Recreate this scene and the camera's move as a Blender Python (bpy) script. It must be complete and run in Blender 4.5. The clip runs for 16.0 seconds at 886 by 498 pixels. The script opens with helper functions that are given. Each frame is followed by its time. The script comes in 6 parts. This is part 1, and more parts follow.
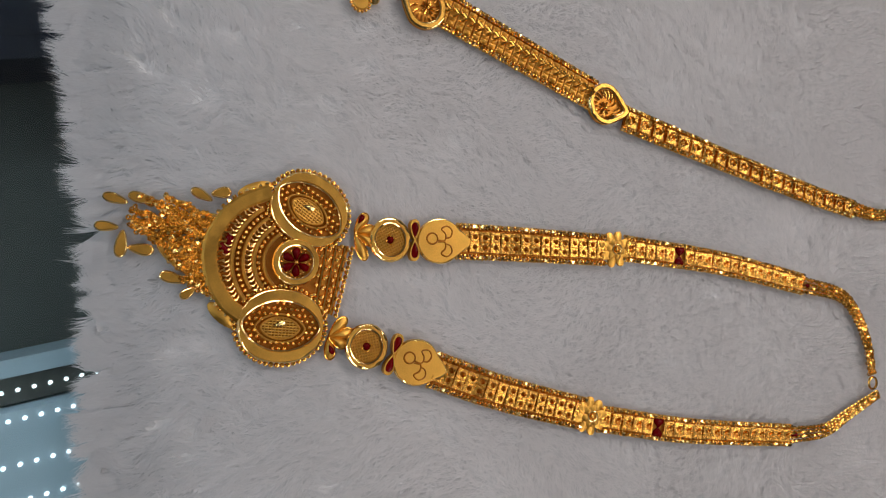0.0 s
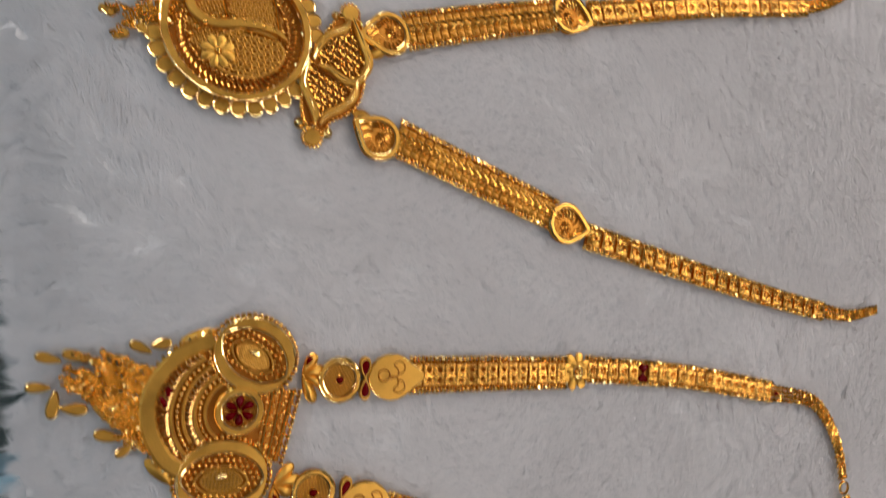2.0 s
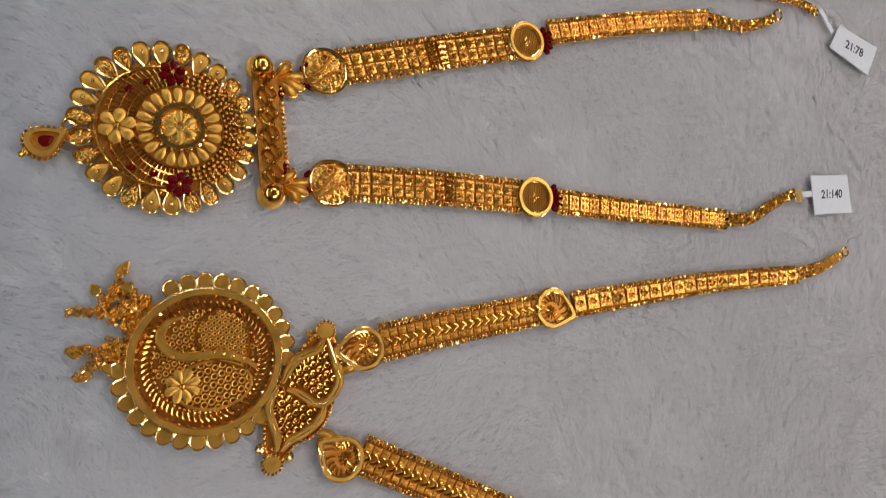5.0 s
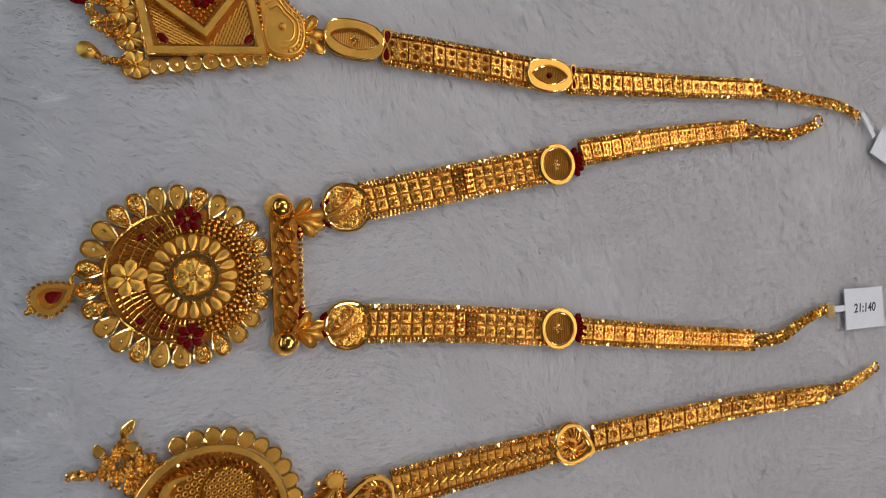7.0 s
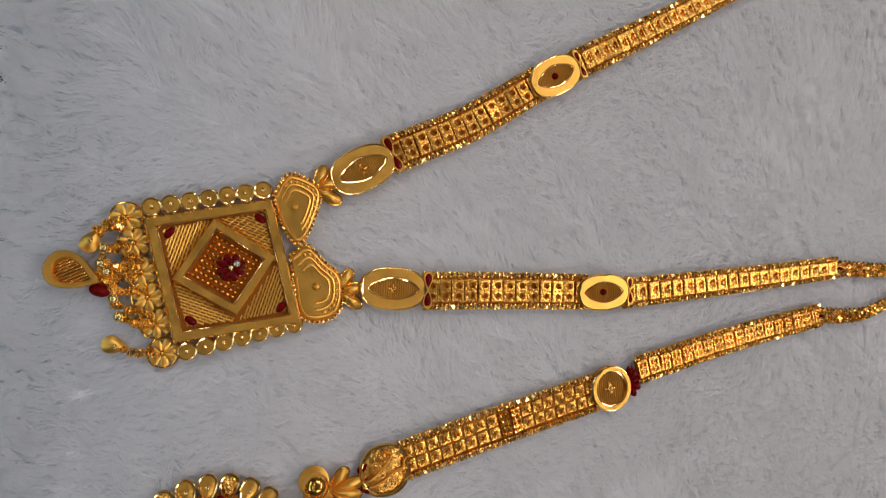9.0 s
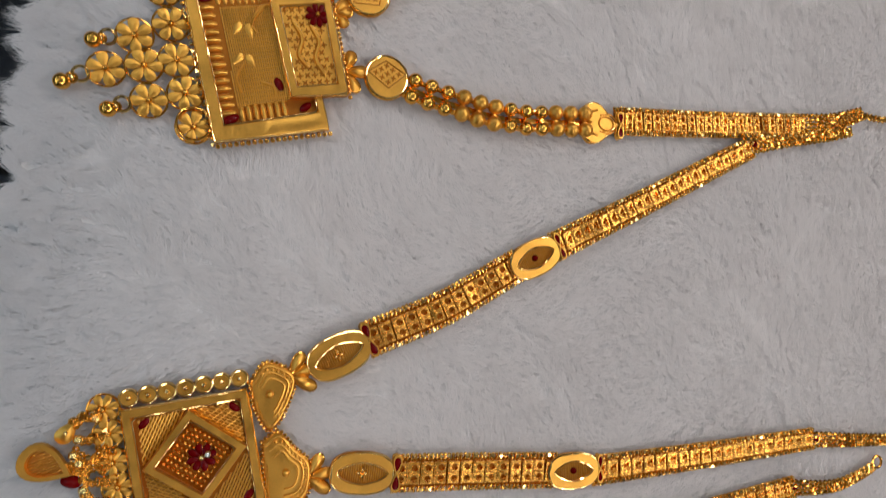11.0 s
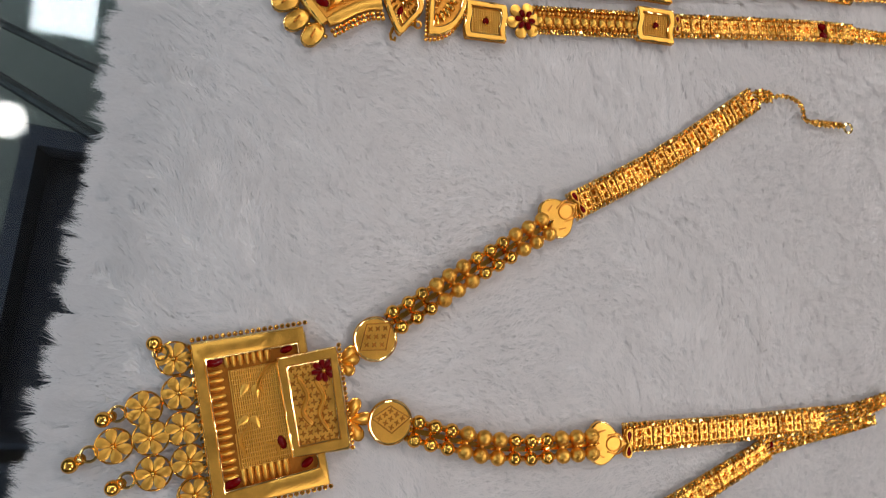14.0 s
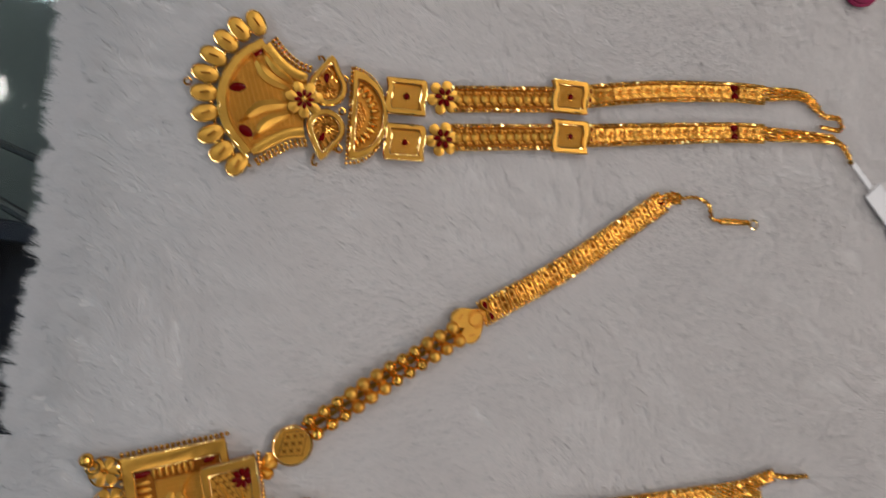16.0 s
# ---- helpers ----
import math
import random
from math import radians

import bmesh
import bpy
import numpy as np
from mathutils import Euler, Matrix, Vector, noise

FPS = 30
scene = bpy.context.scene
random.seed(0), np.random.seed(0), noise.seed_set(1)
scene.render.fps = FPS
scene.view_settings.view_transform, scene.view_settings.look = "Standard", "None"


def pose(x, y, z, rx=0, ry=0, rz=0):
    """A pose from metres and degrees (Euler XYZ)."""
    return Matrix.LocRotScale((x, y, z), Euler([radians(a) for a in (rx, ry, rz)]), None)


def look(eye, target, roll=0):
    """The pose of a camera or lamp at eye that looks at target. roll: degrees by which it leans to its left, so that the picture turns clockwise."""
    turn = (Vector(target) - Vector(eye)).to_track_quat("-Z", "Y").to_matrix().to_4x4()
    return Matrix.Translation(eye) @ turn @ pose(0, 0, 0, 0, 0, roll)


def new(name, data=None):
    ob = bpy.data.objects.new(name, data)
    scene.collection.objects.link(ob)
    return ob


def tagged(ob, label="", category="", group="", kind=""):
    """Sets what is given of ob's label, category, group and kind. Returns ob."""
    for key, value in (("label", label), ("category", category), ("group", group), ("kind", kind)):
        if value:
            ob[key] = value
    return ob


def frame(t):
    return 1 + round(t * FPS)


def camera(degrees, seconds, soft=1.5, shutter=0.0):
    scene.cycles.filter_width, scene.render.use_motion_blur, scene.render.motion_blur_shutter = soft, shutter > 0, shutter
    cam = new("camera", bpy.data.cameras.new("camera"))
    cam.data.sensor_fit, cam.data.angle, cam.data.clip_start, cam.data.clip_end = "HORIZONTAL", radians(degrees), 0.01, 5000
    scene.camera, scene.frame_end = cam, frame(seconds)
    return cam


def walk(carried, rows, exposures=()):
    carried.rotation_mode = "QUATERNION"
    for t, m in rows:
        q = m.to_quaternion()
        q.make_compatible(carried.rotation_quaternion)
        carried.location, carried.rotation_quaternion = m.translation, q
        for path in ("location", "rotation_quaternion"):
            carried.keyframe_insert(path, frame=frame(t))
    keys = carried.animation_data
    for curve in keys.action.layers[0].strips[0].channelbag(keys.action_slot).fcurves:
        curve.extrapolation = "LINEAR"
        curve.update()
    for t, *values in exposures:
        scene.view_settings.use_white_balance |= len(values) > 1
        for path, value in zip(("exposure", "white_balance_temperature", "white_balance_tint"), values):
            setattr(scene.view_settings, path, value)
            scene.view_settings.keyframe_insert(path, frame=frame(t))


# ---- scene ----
cam = camera(70, 16.0, soft=1.0, shutter=0.4)
PATH = [
    (0.0, pose(-0.10518, 0.02704, 0.15154, 1.704, -23.801, -10.829)),
    (0.5, pose(-0.10119, 0.02730, 0.14939, 3.056, -23.843, -12.671)),
    (1.0, pose(-0.09856, 0.02409, 0.14787, 3.338, -23.621, -13.006)),
    (1.4, pose(-0.09229, 0.02607, 0.14743, 3.221, -22.576, -12.158)),
    (1.5, pose(-0.09510, 0.02952, 0.14807, 3.715, -23.426, -12.525)),
    (1.7, pose(-0.09200, 0.03863, 0.15294, 3.535, -23.364, -12.263)),
    (1.9, pose(-0.08793, 0.04540, 0.15394, 4.172, -23.298, -11.136)),
    (2.0, pose(-0.08910, 0.05554, 0.15389, 2.812, -24.290, -10.376)),
    (2.2, pose(-0.08659, 0.07898, 0.15302, -0.740, -23.529, -8.036)),
    (2.3, pose(-0.08813, 0.08156, 0.15280, 0.884, -23.480, -8.243)),
    (2.4, pose(-0.08889, 0.08345, 0.15268, 2.439, -23.694, -8.361)),
    (2.5, pose(-0.08887, 0.08393, 0.15273, 3.661, -24.032, -8.154)),
    (2.6, pose(-0.08906, 0.08459, 0.15341, 4.885, -23.882, -8.681)),
    (3.0, pose(-0.08860, 0.10085, 0.14987, 3.203, -23.722, -6.850)),
    (3.2, pose(-0.08907, 0.10429, 0.14872, 2.999, -23.778, -6.564)),
    (5.3, pose(-0.07149, 0.13471, 0.15899, 4.024, -24.434, -4.211)),
    (5.4, pose(-0.07167, 0.13748, 0.15803, 4.200, -24.194, -3.998)),
    (5.5, pose(-0.07161, 0.14043, 0.15716, 4.528, -24.156, -3.844)),
    (5.8, pose(-0.06850, 0.14513, 0.15425, 4.725, -22.924, -3.349)),
    (5.9, pose(-0.06838, 0.14911, 0.15426, 4.249, -23.398, -3.365)),
    (6.0, pose(-0.06867, 0.15277, 0.15432, 3.560, -23.653, -3.331)),
    (6.1, pose(-0.06875, 0.15615, 0.15479, 2.763, -23.870, -3.292)),
    (6.2, pose(-0.06902, 0.15983, 0.15530, 2.164, -23.900, -3.278)),
    (6.5, pose(-0.06912, 0.15927, 0.15417, 3.162, -23.570, -3.003)),
    (6.7, pose(-0.06581, 0.16168, 0.15645, 1.913, -22.596, -1.803)),
    (7.0, pose(-0.07070, 0.16620, 0.15253, 1.905, -23.660, -1.967)),
    (7.1, pose(-0.07047, 0.16765, 0.15129, 2.159, -23.736, -1.741)),
    (7.2, pose(-0.06928, 0.16989, 0.14989, 2.484, -23.427, -1.549)),
    (7.3, pose(-0.06911, 0.17213, 0.14943, 2.821, -22.768, -1.959)),
    (7.4, pose(-0.06988, 0.17440, 0.14924, 3.227, -21.459, -4.352)),
    (7.5, pose(-0.06911, 0.17628, 0.14787, 2.877, -21.689, -2.973)),
    (7.6, pose(-0.06733, 0.17717, 0.14700, 2.134, -21.774, -2.125)),
    (7.7, pose(-0.06608, 0.18074, 0.14671, 2.514, -21.481, -1.692)),
    (7.9, pose(-0.06513, 0.18808, 0.15122, 1.225, -21.256, -3.525)),
    (8.0, pose(-0.06521, 0.19396, 0.15025, 1.121, -21.342, -3.240)),
    (8.1, pose(-0.06549, 0.19930, 0.14900, 0.729, -21.097, -2.961)),
    (8.2, pose(-0.06605, 0.20485, 0.14765, 0.398, -20.662, -2.716)),
    (10.3, pose(-0.06377, 0.24393, 0.14124, 1.373, -19.632, -0.149)),
    (10.4, pose(-0.06323, 0.24616, 0.14144, 1.302, -19.398, 0.167)),
    (10.5, pose(-0.06267, 0.24877, 0.14216, 1.446, -19.541, 0.350)),
    (10.6, pose(-0.06275, 0.25147, 0.14359, 1.642, -19.916, 0.334)),
    (10.7, pose(-0.06276, 0.25510, 0.14537, 2.080, -20.242, 0.304)),
    (10.8, pose(-0.06226, 0.25955, 0.14701, 2.559, -20.068, 0.593)),
    (10.9, pose(-0.06129, 0.26340, 0.14856, 2.587, -19.892, 1.037)),
    (11.0, pose(-0.06055, 0.26709, 0.14963, 2.492, -19.665, 1.456)),
    (11.1, pose(-0.06019, 0.27040, 0.14996, 2.358, -19.575, 1.551)),
    (11.2, pose(-0.06046, 0.27345, 0.15029, 2.408, -19.522, 1.808)),
    (11.3, pose(-0.06036, 0.27528, 0.15048, 2.397, -19.648, 2.213)),
    (11.4, pose(-0.06032, 0.27721, 0.15066, 2.834, -19.807, 2.441)),
    (11.5, pose(-0.06006, 0.27850, 0.15057, 3.256, -19.977, 2.304)),
    (11.7, pose(-0.04901, 0.28365, 0.15414, 3.124, -16.694, 1.743)),
    (11.8, pose(-0.04792, 0.28514, 0.15476, 3.135, -17.025, 1.787)),
    (12.0, pose(-0.05726, 0.28700, 0.15272, 3.697, -19.632, 2.541)),
    (12.1, pose(-0.05423, 0.28981, 0.15322, 3.785, -18.414, 2.335)),
    (12.2, pose(-0.05122, 0.29263, 0.15373, 3.879, -17.218, 2.130)),
    (12.5, pose(-0.05653, 0.29587, 0.15159, 3.025, -19.458, 3.233)),
    (12.8, pose(-0.05517, 0.30380, 0.15438, 3.585, -18.195, 3.507)),
    (13.0, pose(-0.05594, 0.30922, 0.15404, 4.667, -18.688, 3.311)),
    (13.2, pose(-0.05685, 0.31765, 0.15834, 4.184, -17.830, 4.716)),
    (13.3, pose(-0.05859, 0.31894, 0.15769, 5.008, -17.987, 4.076)),
    (13.4, pose(-0.06044, 0.32076, 0.15686, 6.132, -18.023, 3.383)),
    (13.5, pose(-0.06125, 0.32322, 0.15604, 7.444, -18.600, 2.799)),
    (13.6, pose(-0.06192, 0.32510, 0.15471, 8.104, -19.156, 2.676)),
    (13.8, pose(-0.05882, 0.33418, 0.15569, 7.206, -16.521, 2.547)),
    (14.0, pose(-0.05894, 0.34141, 0.15703, 5.670, -16.958, 3.596)),
    (14.1, pose(-0.05769, 0.34644, 0.15909, 4.883, -16.520, 4.060)),
    (14.2, pose(-0.05751, 0.35173, 0.16252, 4.583, -16.209, 4.456)),
    (14.4, pose(-0.06214, 0.36455, 0.16723, 3.471, -16.669, 6.314)),
    (14.5, pose(-0.06178, 0.37014, 0.16898, 3.248, -16.792, 4.978)),
    (14.6, pose(-0.06115, 0.37529, 0.17076, 2.816, -16.902, 3.703)),
    (14.8, pose(-0.05665, 0.38224, 0.17158, 2.681, -16.020, 4.079)),
    (15.0, pose(-0.06080, 0.38452, 0.17158, 3.324, -17.418, 5.335)),
    (15.5, pose(-0.05495, 0.38674, 0.17549, 3.222, -17.902, 4.897)),
    (15.9, pose(-0.04529, 0.38583, 0.17911, 2.287, -16.454, 4.511)),
    (16.0, pose(-0.04683, 0.38371, 0.18008, 1.746, -17.838, 4.747)),
]
# seconds, stops, kelvin, tint
LIGHTING = [
    (0.0, -0.21, 6350, 10), (1.5, -0.04, 6400, 10), (2.5, -0.16, 6350, 10), (3.0, -0.15, 6300, 10), (5.5, -0.28, 6280, 10), (7.0, -0.30, 6150, 10), (8.0, -0.28, 6150, 10),
    (10.5, -0.05, 6450, 10), (11.5, -0.10, 6400, 10), (12.0, -0.12, 6550, 10), (12.5, -0.08, 6550, 10), (13.5, -0.08, 6600, 10), (14.0, 0.07, 6400, 10), (15.0, -0.03, 6500, 10), (15.5, -0.16, 6650, 10), (16.0, -0.25, 6550, 10)]
walk(cam, PATH, LIGHTING)

# ---- light: shop ceiling lamps, added panels and a cool fill at the left ----
world = bpy.data.worlds.new("world")
scene.world = world
world.use_nodes = True
world.node_tree.nodes["Background"].inputs[0].default_value = (0.55, 0.62, 0.70, 1)
world.node_tree.nodes["Background"].inputs[1].default_value = 0.35


def area_lamp(name, place, target, size, power, colour, shape="DISK"):
    data = bpy.data.lights.new(name, "AREA")
    data.shape, data.size, data.energy, data.color = shape, size[0], power, colour
    if shape == "RECTANGLE":
        data.size_y = size[1]
    ob = new(name, data)
    down = place[0] == target[0] and place[1] == target[1]
    ob.matrix_world = Matrix.Translation(place) if down else look(place, target)
    return ob


CEILING = 1.55  # above the counter top
WARM, COOL = (1.0, 0.925, 0.895), (0.62, 0.82, 1.0)
SPOTS = [(x, y, p) for x, p in ((-0.65, 0.4), (1.15, 2.9)) for y in (-0.55, 0.10, 0.76, 1.42)]
for sx, sy, power in SPOTS:
    area_lamp("downlight", (sx, sy, CEILING - 0.022), (sx, sy, 0), (0.085,), power, WARM)
# flush panels: centre, half sizes, power
# the first is known by its reflection; four are added for glints and fill
PANELS = [(-0.56, 1.16, 0.07, 0.17, 2.4), (1.62, 0.30, 0.16, 0.60, 12.5), (0.55, -1.20, 0.55, 0.17, 10.8), (0.55, 1.75, 0.55, 0.17, 10.8), (-1.15, 0.10, 0.13, 0.45, 1.4)]
for sx, sy, hx, hy, power in PANELS:
    area_lamp("panel_light", (sx, sy, CEILING - 0.022), (sx, sy, 0), (2 * hx, 2 * hy), power * (1.06 if sx > 0 else 1), (1, 0.94, 0.915) if sx > 0 else (0.86, 0.94, 1.0), "RECTANGLE")
# added low fill that tints the fur's left side blue; no fixture stands here
area_lamp("showcase_light", (-0.62, 0.30, 0.30), (0.0, 0.27, 0.0), (0.9, 0.10), 1.0, COOL, "RECTANGLE")


# ---- materials ----
def material(name, colour, rough=0.5, metal=0.0, grain=0.0, grain_size=0.001, bump=0.0, tint=0.0, coat=0.0):
    """A surface with a fine and a coarse variation of colour and gloss; sizes in metres."""
    m = bpy.data.materials.new(name)
    m.use_nodes = True
    nodes, links = m.node_tree.nodes, m.node_tree.links
    b = nodes["Principled BSDF"]
    b.inputs["Roughness"].default_value, b.inputs["Metallic"].default_value = rough, metal
    b.inputs["Coat Weight"].default_value = coat
    b.inputs["Base Color"].default_value = (*colour, 1)
    tc = nodes.new("ShaderNodeTexCoord")
    fine, coarse = nodes.new("ShaderNodeTexNoise"), nodes.new("ShaderNodeTexNoise")
    for n, s in ((fine, 1 / grain_size), (coarse, 0.12 / grain_size)):
        n.inputs["Scale"].default_value, n.inputs["Detail"].default_value = s, 3
        links.new(tc.outputs["Object"], n.inputs["Vector"])
    add = nodes.new("ShaderNodeMath")
    add.operation = "ADD"
    links.new(fine.outputs[0], add.inputs[0])
    links.new(coarse.outputs[0], add.inputs[1])
    if grain:
        info = nodes.new("ShaderNodeObjectInfo")
        ramp = nodes.new("ShaderNodeMapRange")
        ramp.inputs["From Min"].default_value, ramp.inputs["From Max"].default_value = 0.6, 1.4
        ramp.inputs["To Min"].default_value, ramp.inputs["To Max"].default_value = 1 - grain, 1 + grain
        links.new(add.outputs[0], ramp.inputs["Value"])
        vary = nodes.new("ShaderNodeMapRange")
        vary.inputs["To Min"].default_value, vary.inputs["To Max"].default_value = 1 - tint, 1 + tint
        links.new(info.outputs["Random"], vary.inputs["Value"])
        both = nodes.new("ShaderNodeMath")
        both.operation = "MULTIPLY"
        links.new(ramp.outputs[0], both.inputs[0])
        links.new(vary.outputs[0], both.inputs[1])
        mix = nodes.new("ShaderNodeVectorMath")
        mix.operation = "SCALE"
        mix.inputs[0].default_value = colour
        links.new(both.outputs[0], mix.inputs["Scale"])
        links.new(mix.outputs[0], b.inputs["Base Color"])
        rr = nodes.new("ShaderNodeMapRange")
        rr.inputs["From Min"].default_value, rr.inputs["From Max"].default_value = 0.6, 1.4
        rr.inputs["To Min"].default_value, rr.inputs["To Max"].default_value = rough * 0.75, min(1, rough * 1.3)
        links.new(add.outputs[0], rr.inputs["Value"])
        links.new(rr.outputs[0], b.inputs["Roughness"])
    if bump:
        bp = nodes.new("ShaderNodeBump")
        bp.inputs["Strength"].default_value, bp.inputs["Distance"].default_value = bump, grain_size * 0.6
        links.new(add.outputs[0], bp.inputs["Height"])
        links.new(bp.outputs[0], b.inputs["Normal"])
    return m


GOLD = material("polished_gold", (0.92, 0.48, 0.085), 0.13, 1, 0.06, 0.0008, 0.12, 0.05)
MATTE = material("satin_gold", (0.83, 0.445, 0.080), 0.38, 1, 0.09, 0.0004, 0.22, 0.05)
# browner copy of the gold: crevice shade on floors and cuts put into colour
HALF_SHADED = material("half_shaded_gold", (0.66, 0.28, 0.042), 0.40, 1, 0.15, 0.0004, 0.5, 0.06)
BRIGHT = material("diamond_cut_gold", (0.98, 0.70, 0.27), 0.12, 1, 0.05, 0.0006, 0.05, 0.04)
# darkened copy of the gold: shade of gaps and sunken ground put into colour
SHADED = material("shaded_gold", (0.42, 0.15, 0.022), 0.45, 1, 0.15, 0.0004, 0.4, 0.06)
CHAIN = material("cut_chain_gold", (0.93, 0.53, 0.115), 0.18, 1, 0.06, 0.0006, 0.05, 0.05)
RED = material("red_enamel", (0.135, 0.0015, 0.002), 0.18, 0, 0.2, 0.0006, 0.05, 0.1, 0.0)
RED.node_tree.nodes["Principled BSDF"].inputs["Specular IOR Level"].default_value = 0.10
NET = material("chain_net_gold", (0.95, 0.60, 0.185), 0.2, 1, 0.08, 0.0006, 0.1, 0.05)
PLATE = material("link_gold", (0.86, 0.45, 0.082), 0.26, 1, 0.10, 0.0005, 0.45, 0.08)
SILVER = material("silver_foil", (0.85, 0.83, 0.78), 0.25, 1, 0.05, 0.001, 0.2)
PAPER = material("tag_paper", (0.84, 0.84, 0.85), 0.5, 0, 0.04, 0.002, 0.05)
INK = material("pen_ink", (0.02, 0.02, 0.03), 0.5, 0, 0.1, 0.001)
BACKING = material("fur_backing", (0.80, 0.785, 0.775), 0.9, 0, 0.1, 0.002, 0.3)
NAVY = material("navy_velvet", (0.002, 0.004, 0.014), 0.85, 0, 0.3, 0.001, 0.3)
BOARD = material("showcase_board", (0.050, 0.056, 0.050), 0.5, 0, 0.15, 0.02, 0.05)
BLACK = material("black_rail", (0.008, 0.010, 0.012), 0.35, 0, 0.2, 0.01, 0.1)
PALE = material("pale_panel", (0.38, 0.48, 0.55), 0.35, 0, 0.08, 0.01, 0.05)
ROSE = material("magenta_velvet", (0.28, 0.01, 0.07), 0.8, 0, 0.3, 0.001, 0.4)
WALL = material("shop_wall", (0.18, 0.17, 0.16), 0.7, 0, 0.05, 0.08, 0.05)
CEIL = material("ceiling_paint", (0.68, 0.66, 0.64), 0.7, 0, 0.04, 0.08, 0.04)
FLOOR = material("shop_floor", (0.16, 0.14, 0.12), 0.35, 0, 0.1, 0.08, 0.05)
METALTRIM = material("lamp_trim", (0.75, 0.75, 0.75), 0.4, 1, 0.05, 0.01)


def fur_material():
    m = bpy.data.materials.new("white_fur")
    m.use_nodes = True
    nodes, links = m.node_tree.nodes, m.node_tree.links
    b = nodes["Principled BSDF"]
    b.inputs["Roughness"].default_value = 0.62
    geo = nodes.new("ShaderNodeNewGeometry")
    tc = nodes.new("ShaderNodeTexCoord")
    big = nodes.new("ShaderNodeTexNoise")
    big.inputs["Scale"].default_value, big.inputs["Detail"].default_value = 28, 4
    links.new(tc.outputs["Object"], big.inputs["Vector"])
    add = nodes.new("ShaderNodeMath")
    add.operation = "ADD"
    links.new(geo.outputs["Random Per Island"], add.inputs[0])
    links.new(big.outputs[0], add.inputs[1])
    ramp = nodes.new("ShaderNodeValToRGB")
    ramp.color_ramp.elements[0].position, ramp.color_ramp.elements[0].color = 0.25, (0.85, 0.822, 0.81, 1)
    ramp.color_ramp.elements[1].position, ramp.color_ramp.elements[1].color = 1.5, (0.92, 0.893, 0.882, 1)
    half = nodes.new("ShaderNodeMath")
    half.operation = "MULTIPLY"
    half.inputs[1].default_value = 0.6
    links.new(add.outputs[0], half.inputs[0])
    links.new(half.outputs[0], ramp.inputs[0])
    links.new(ramp.outputs[0], b.inputs["Base Color"])
    trans = nodes.new("ShaderNodeBsdfTranslucent")
    links.new(ramp.outputs[0], trans.inputs["Color"])
    mix = nodes.new("ShaderNodeMixShader")
    mix.inputs[0].default_value = 0.46
    links.new(b.outputs[0], mix.inputs[1])
    links.new(trans.outputs[0], mix.inputs[2])
    links.new(mix.outputs[0], nodes["Material Output"].inputs["Surface"])
    return m


FUR = fur_material()


def glass_material():
    m = bpy.data.materials.new("counter_glass")
    m.use_nodes = True
    b = m.node_tree.nodes["Principled BSDF"]
    b.inputs["Base Color"].default_value = (0.80, 0.90, 0.90, 1)
    b.inputs["Roughness"].default_value, b.inputs["IOR"].default_value = 0.03, 1.5
    b.inputs["Transmission Weight"].default_value = 1.0
    return m


GLASS = glass_material()


def glow_material(name, colour, strength):
    m = bpy.data.materials.new(name)
    m.use_nodes = True
    b = m.node_tree.nodes["Principled BSDF"]
    b.inputs["Base Color"].default_value = (*colour, 1)
    b.inputs["Emission Color"].default_value = (*colour, 1)
    b.inputs["Emission Strength"].default_value = strength
    return m


LED = glow_material("led_chip", (0.9, 0.96, 1.0), 3)

# ---- mesh tools: everything below is in millimetres until part() ----
MM = 0.001


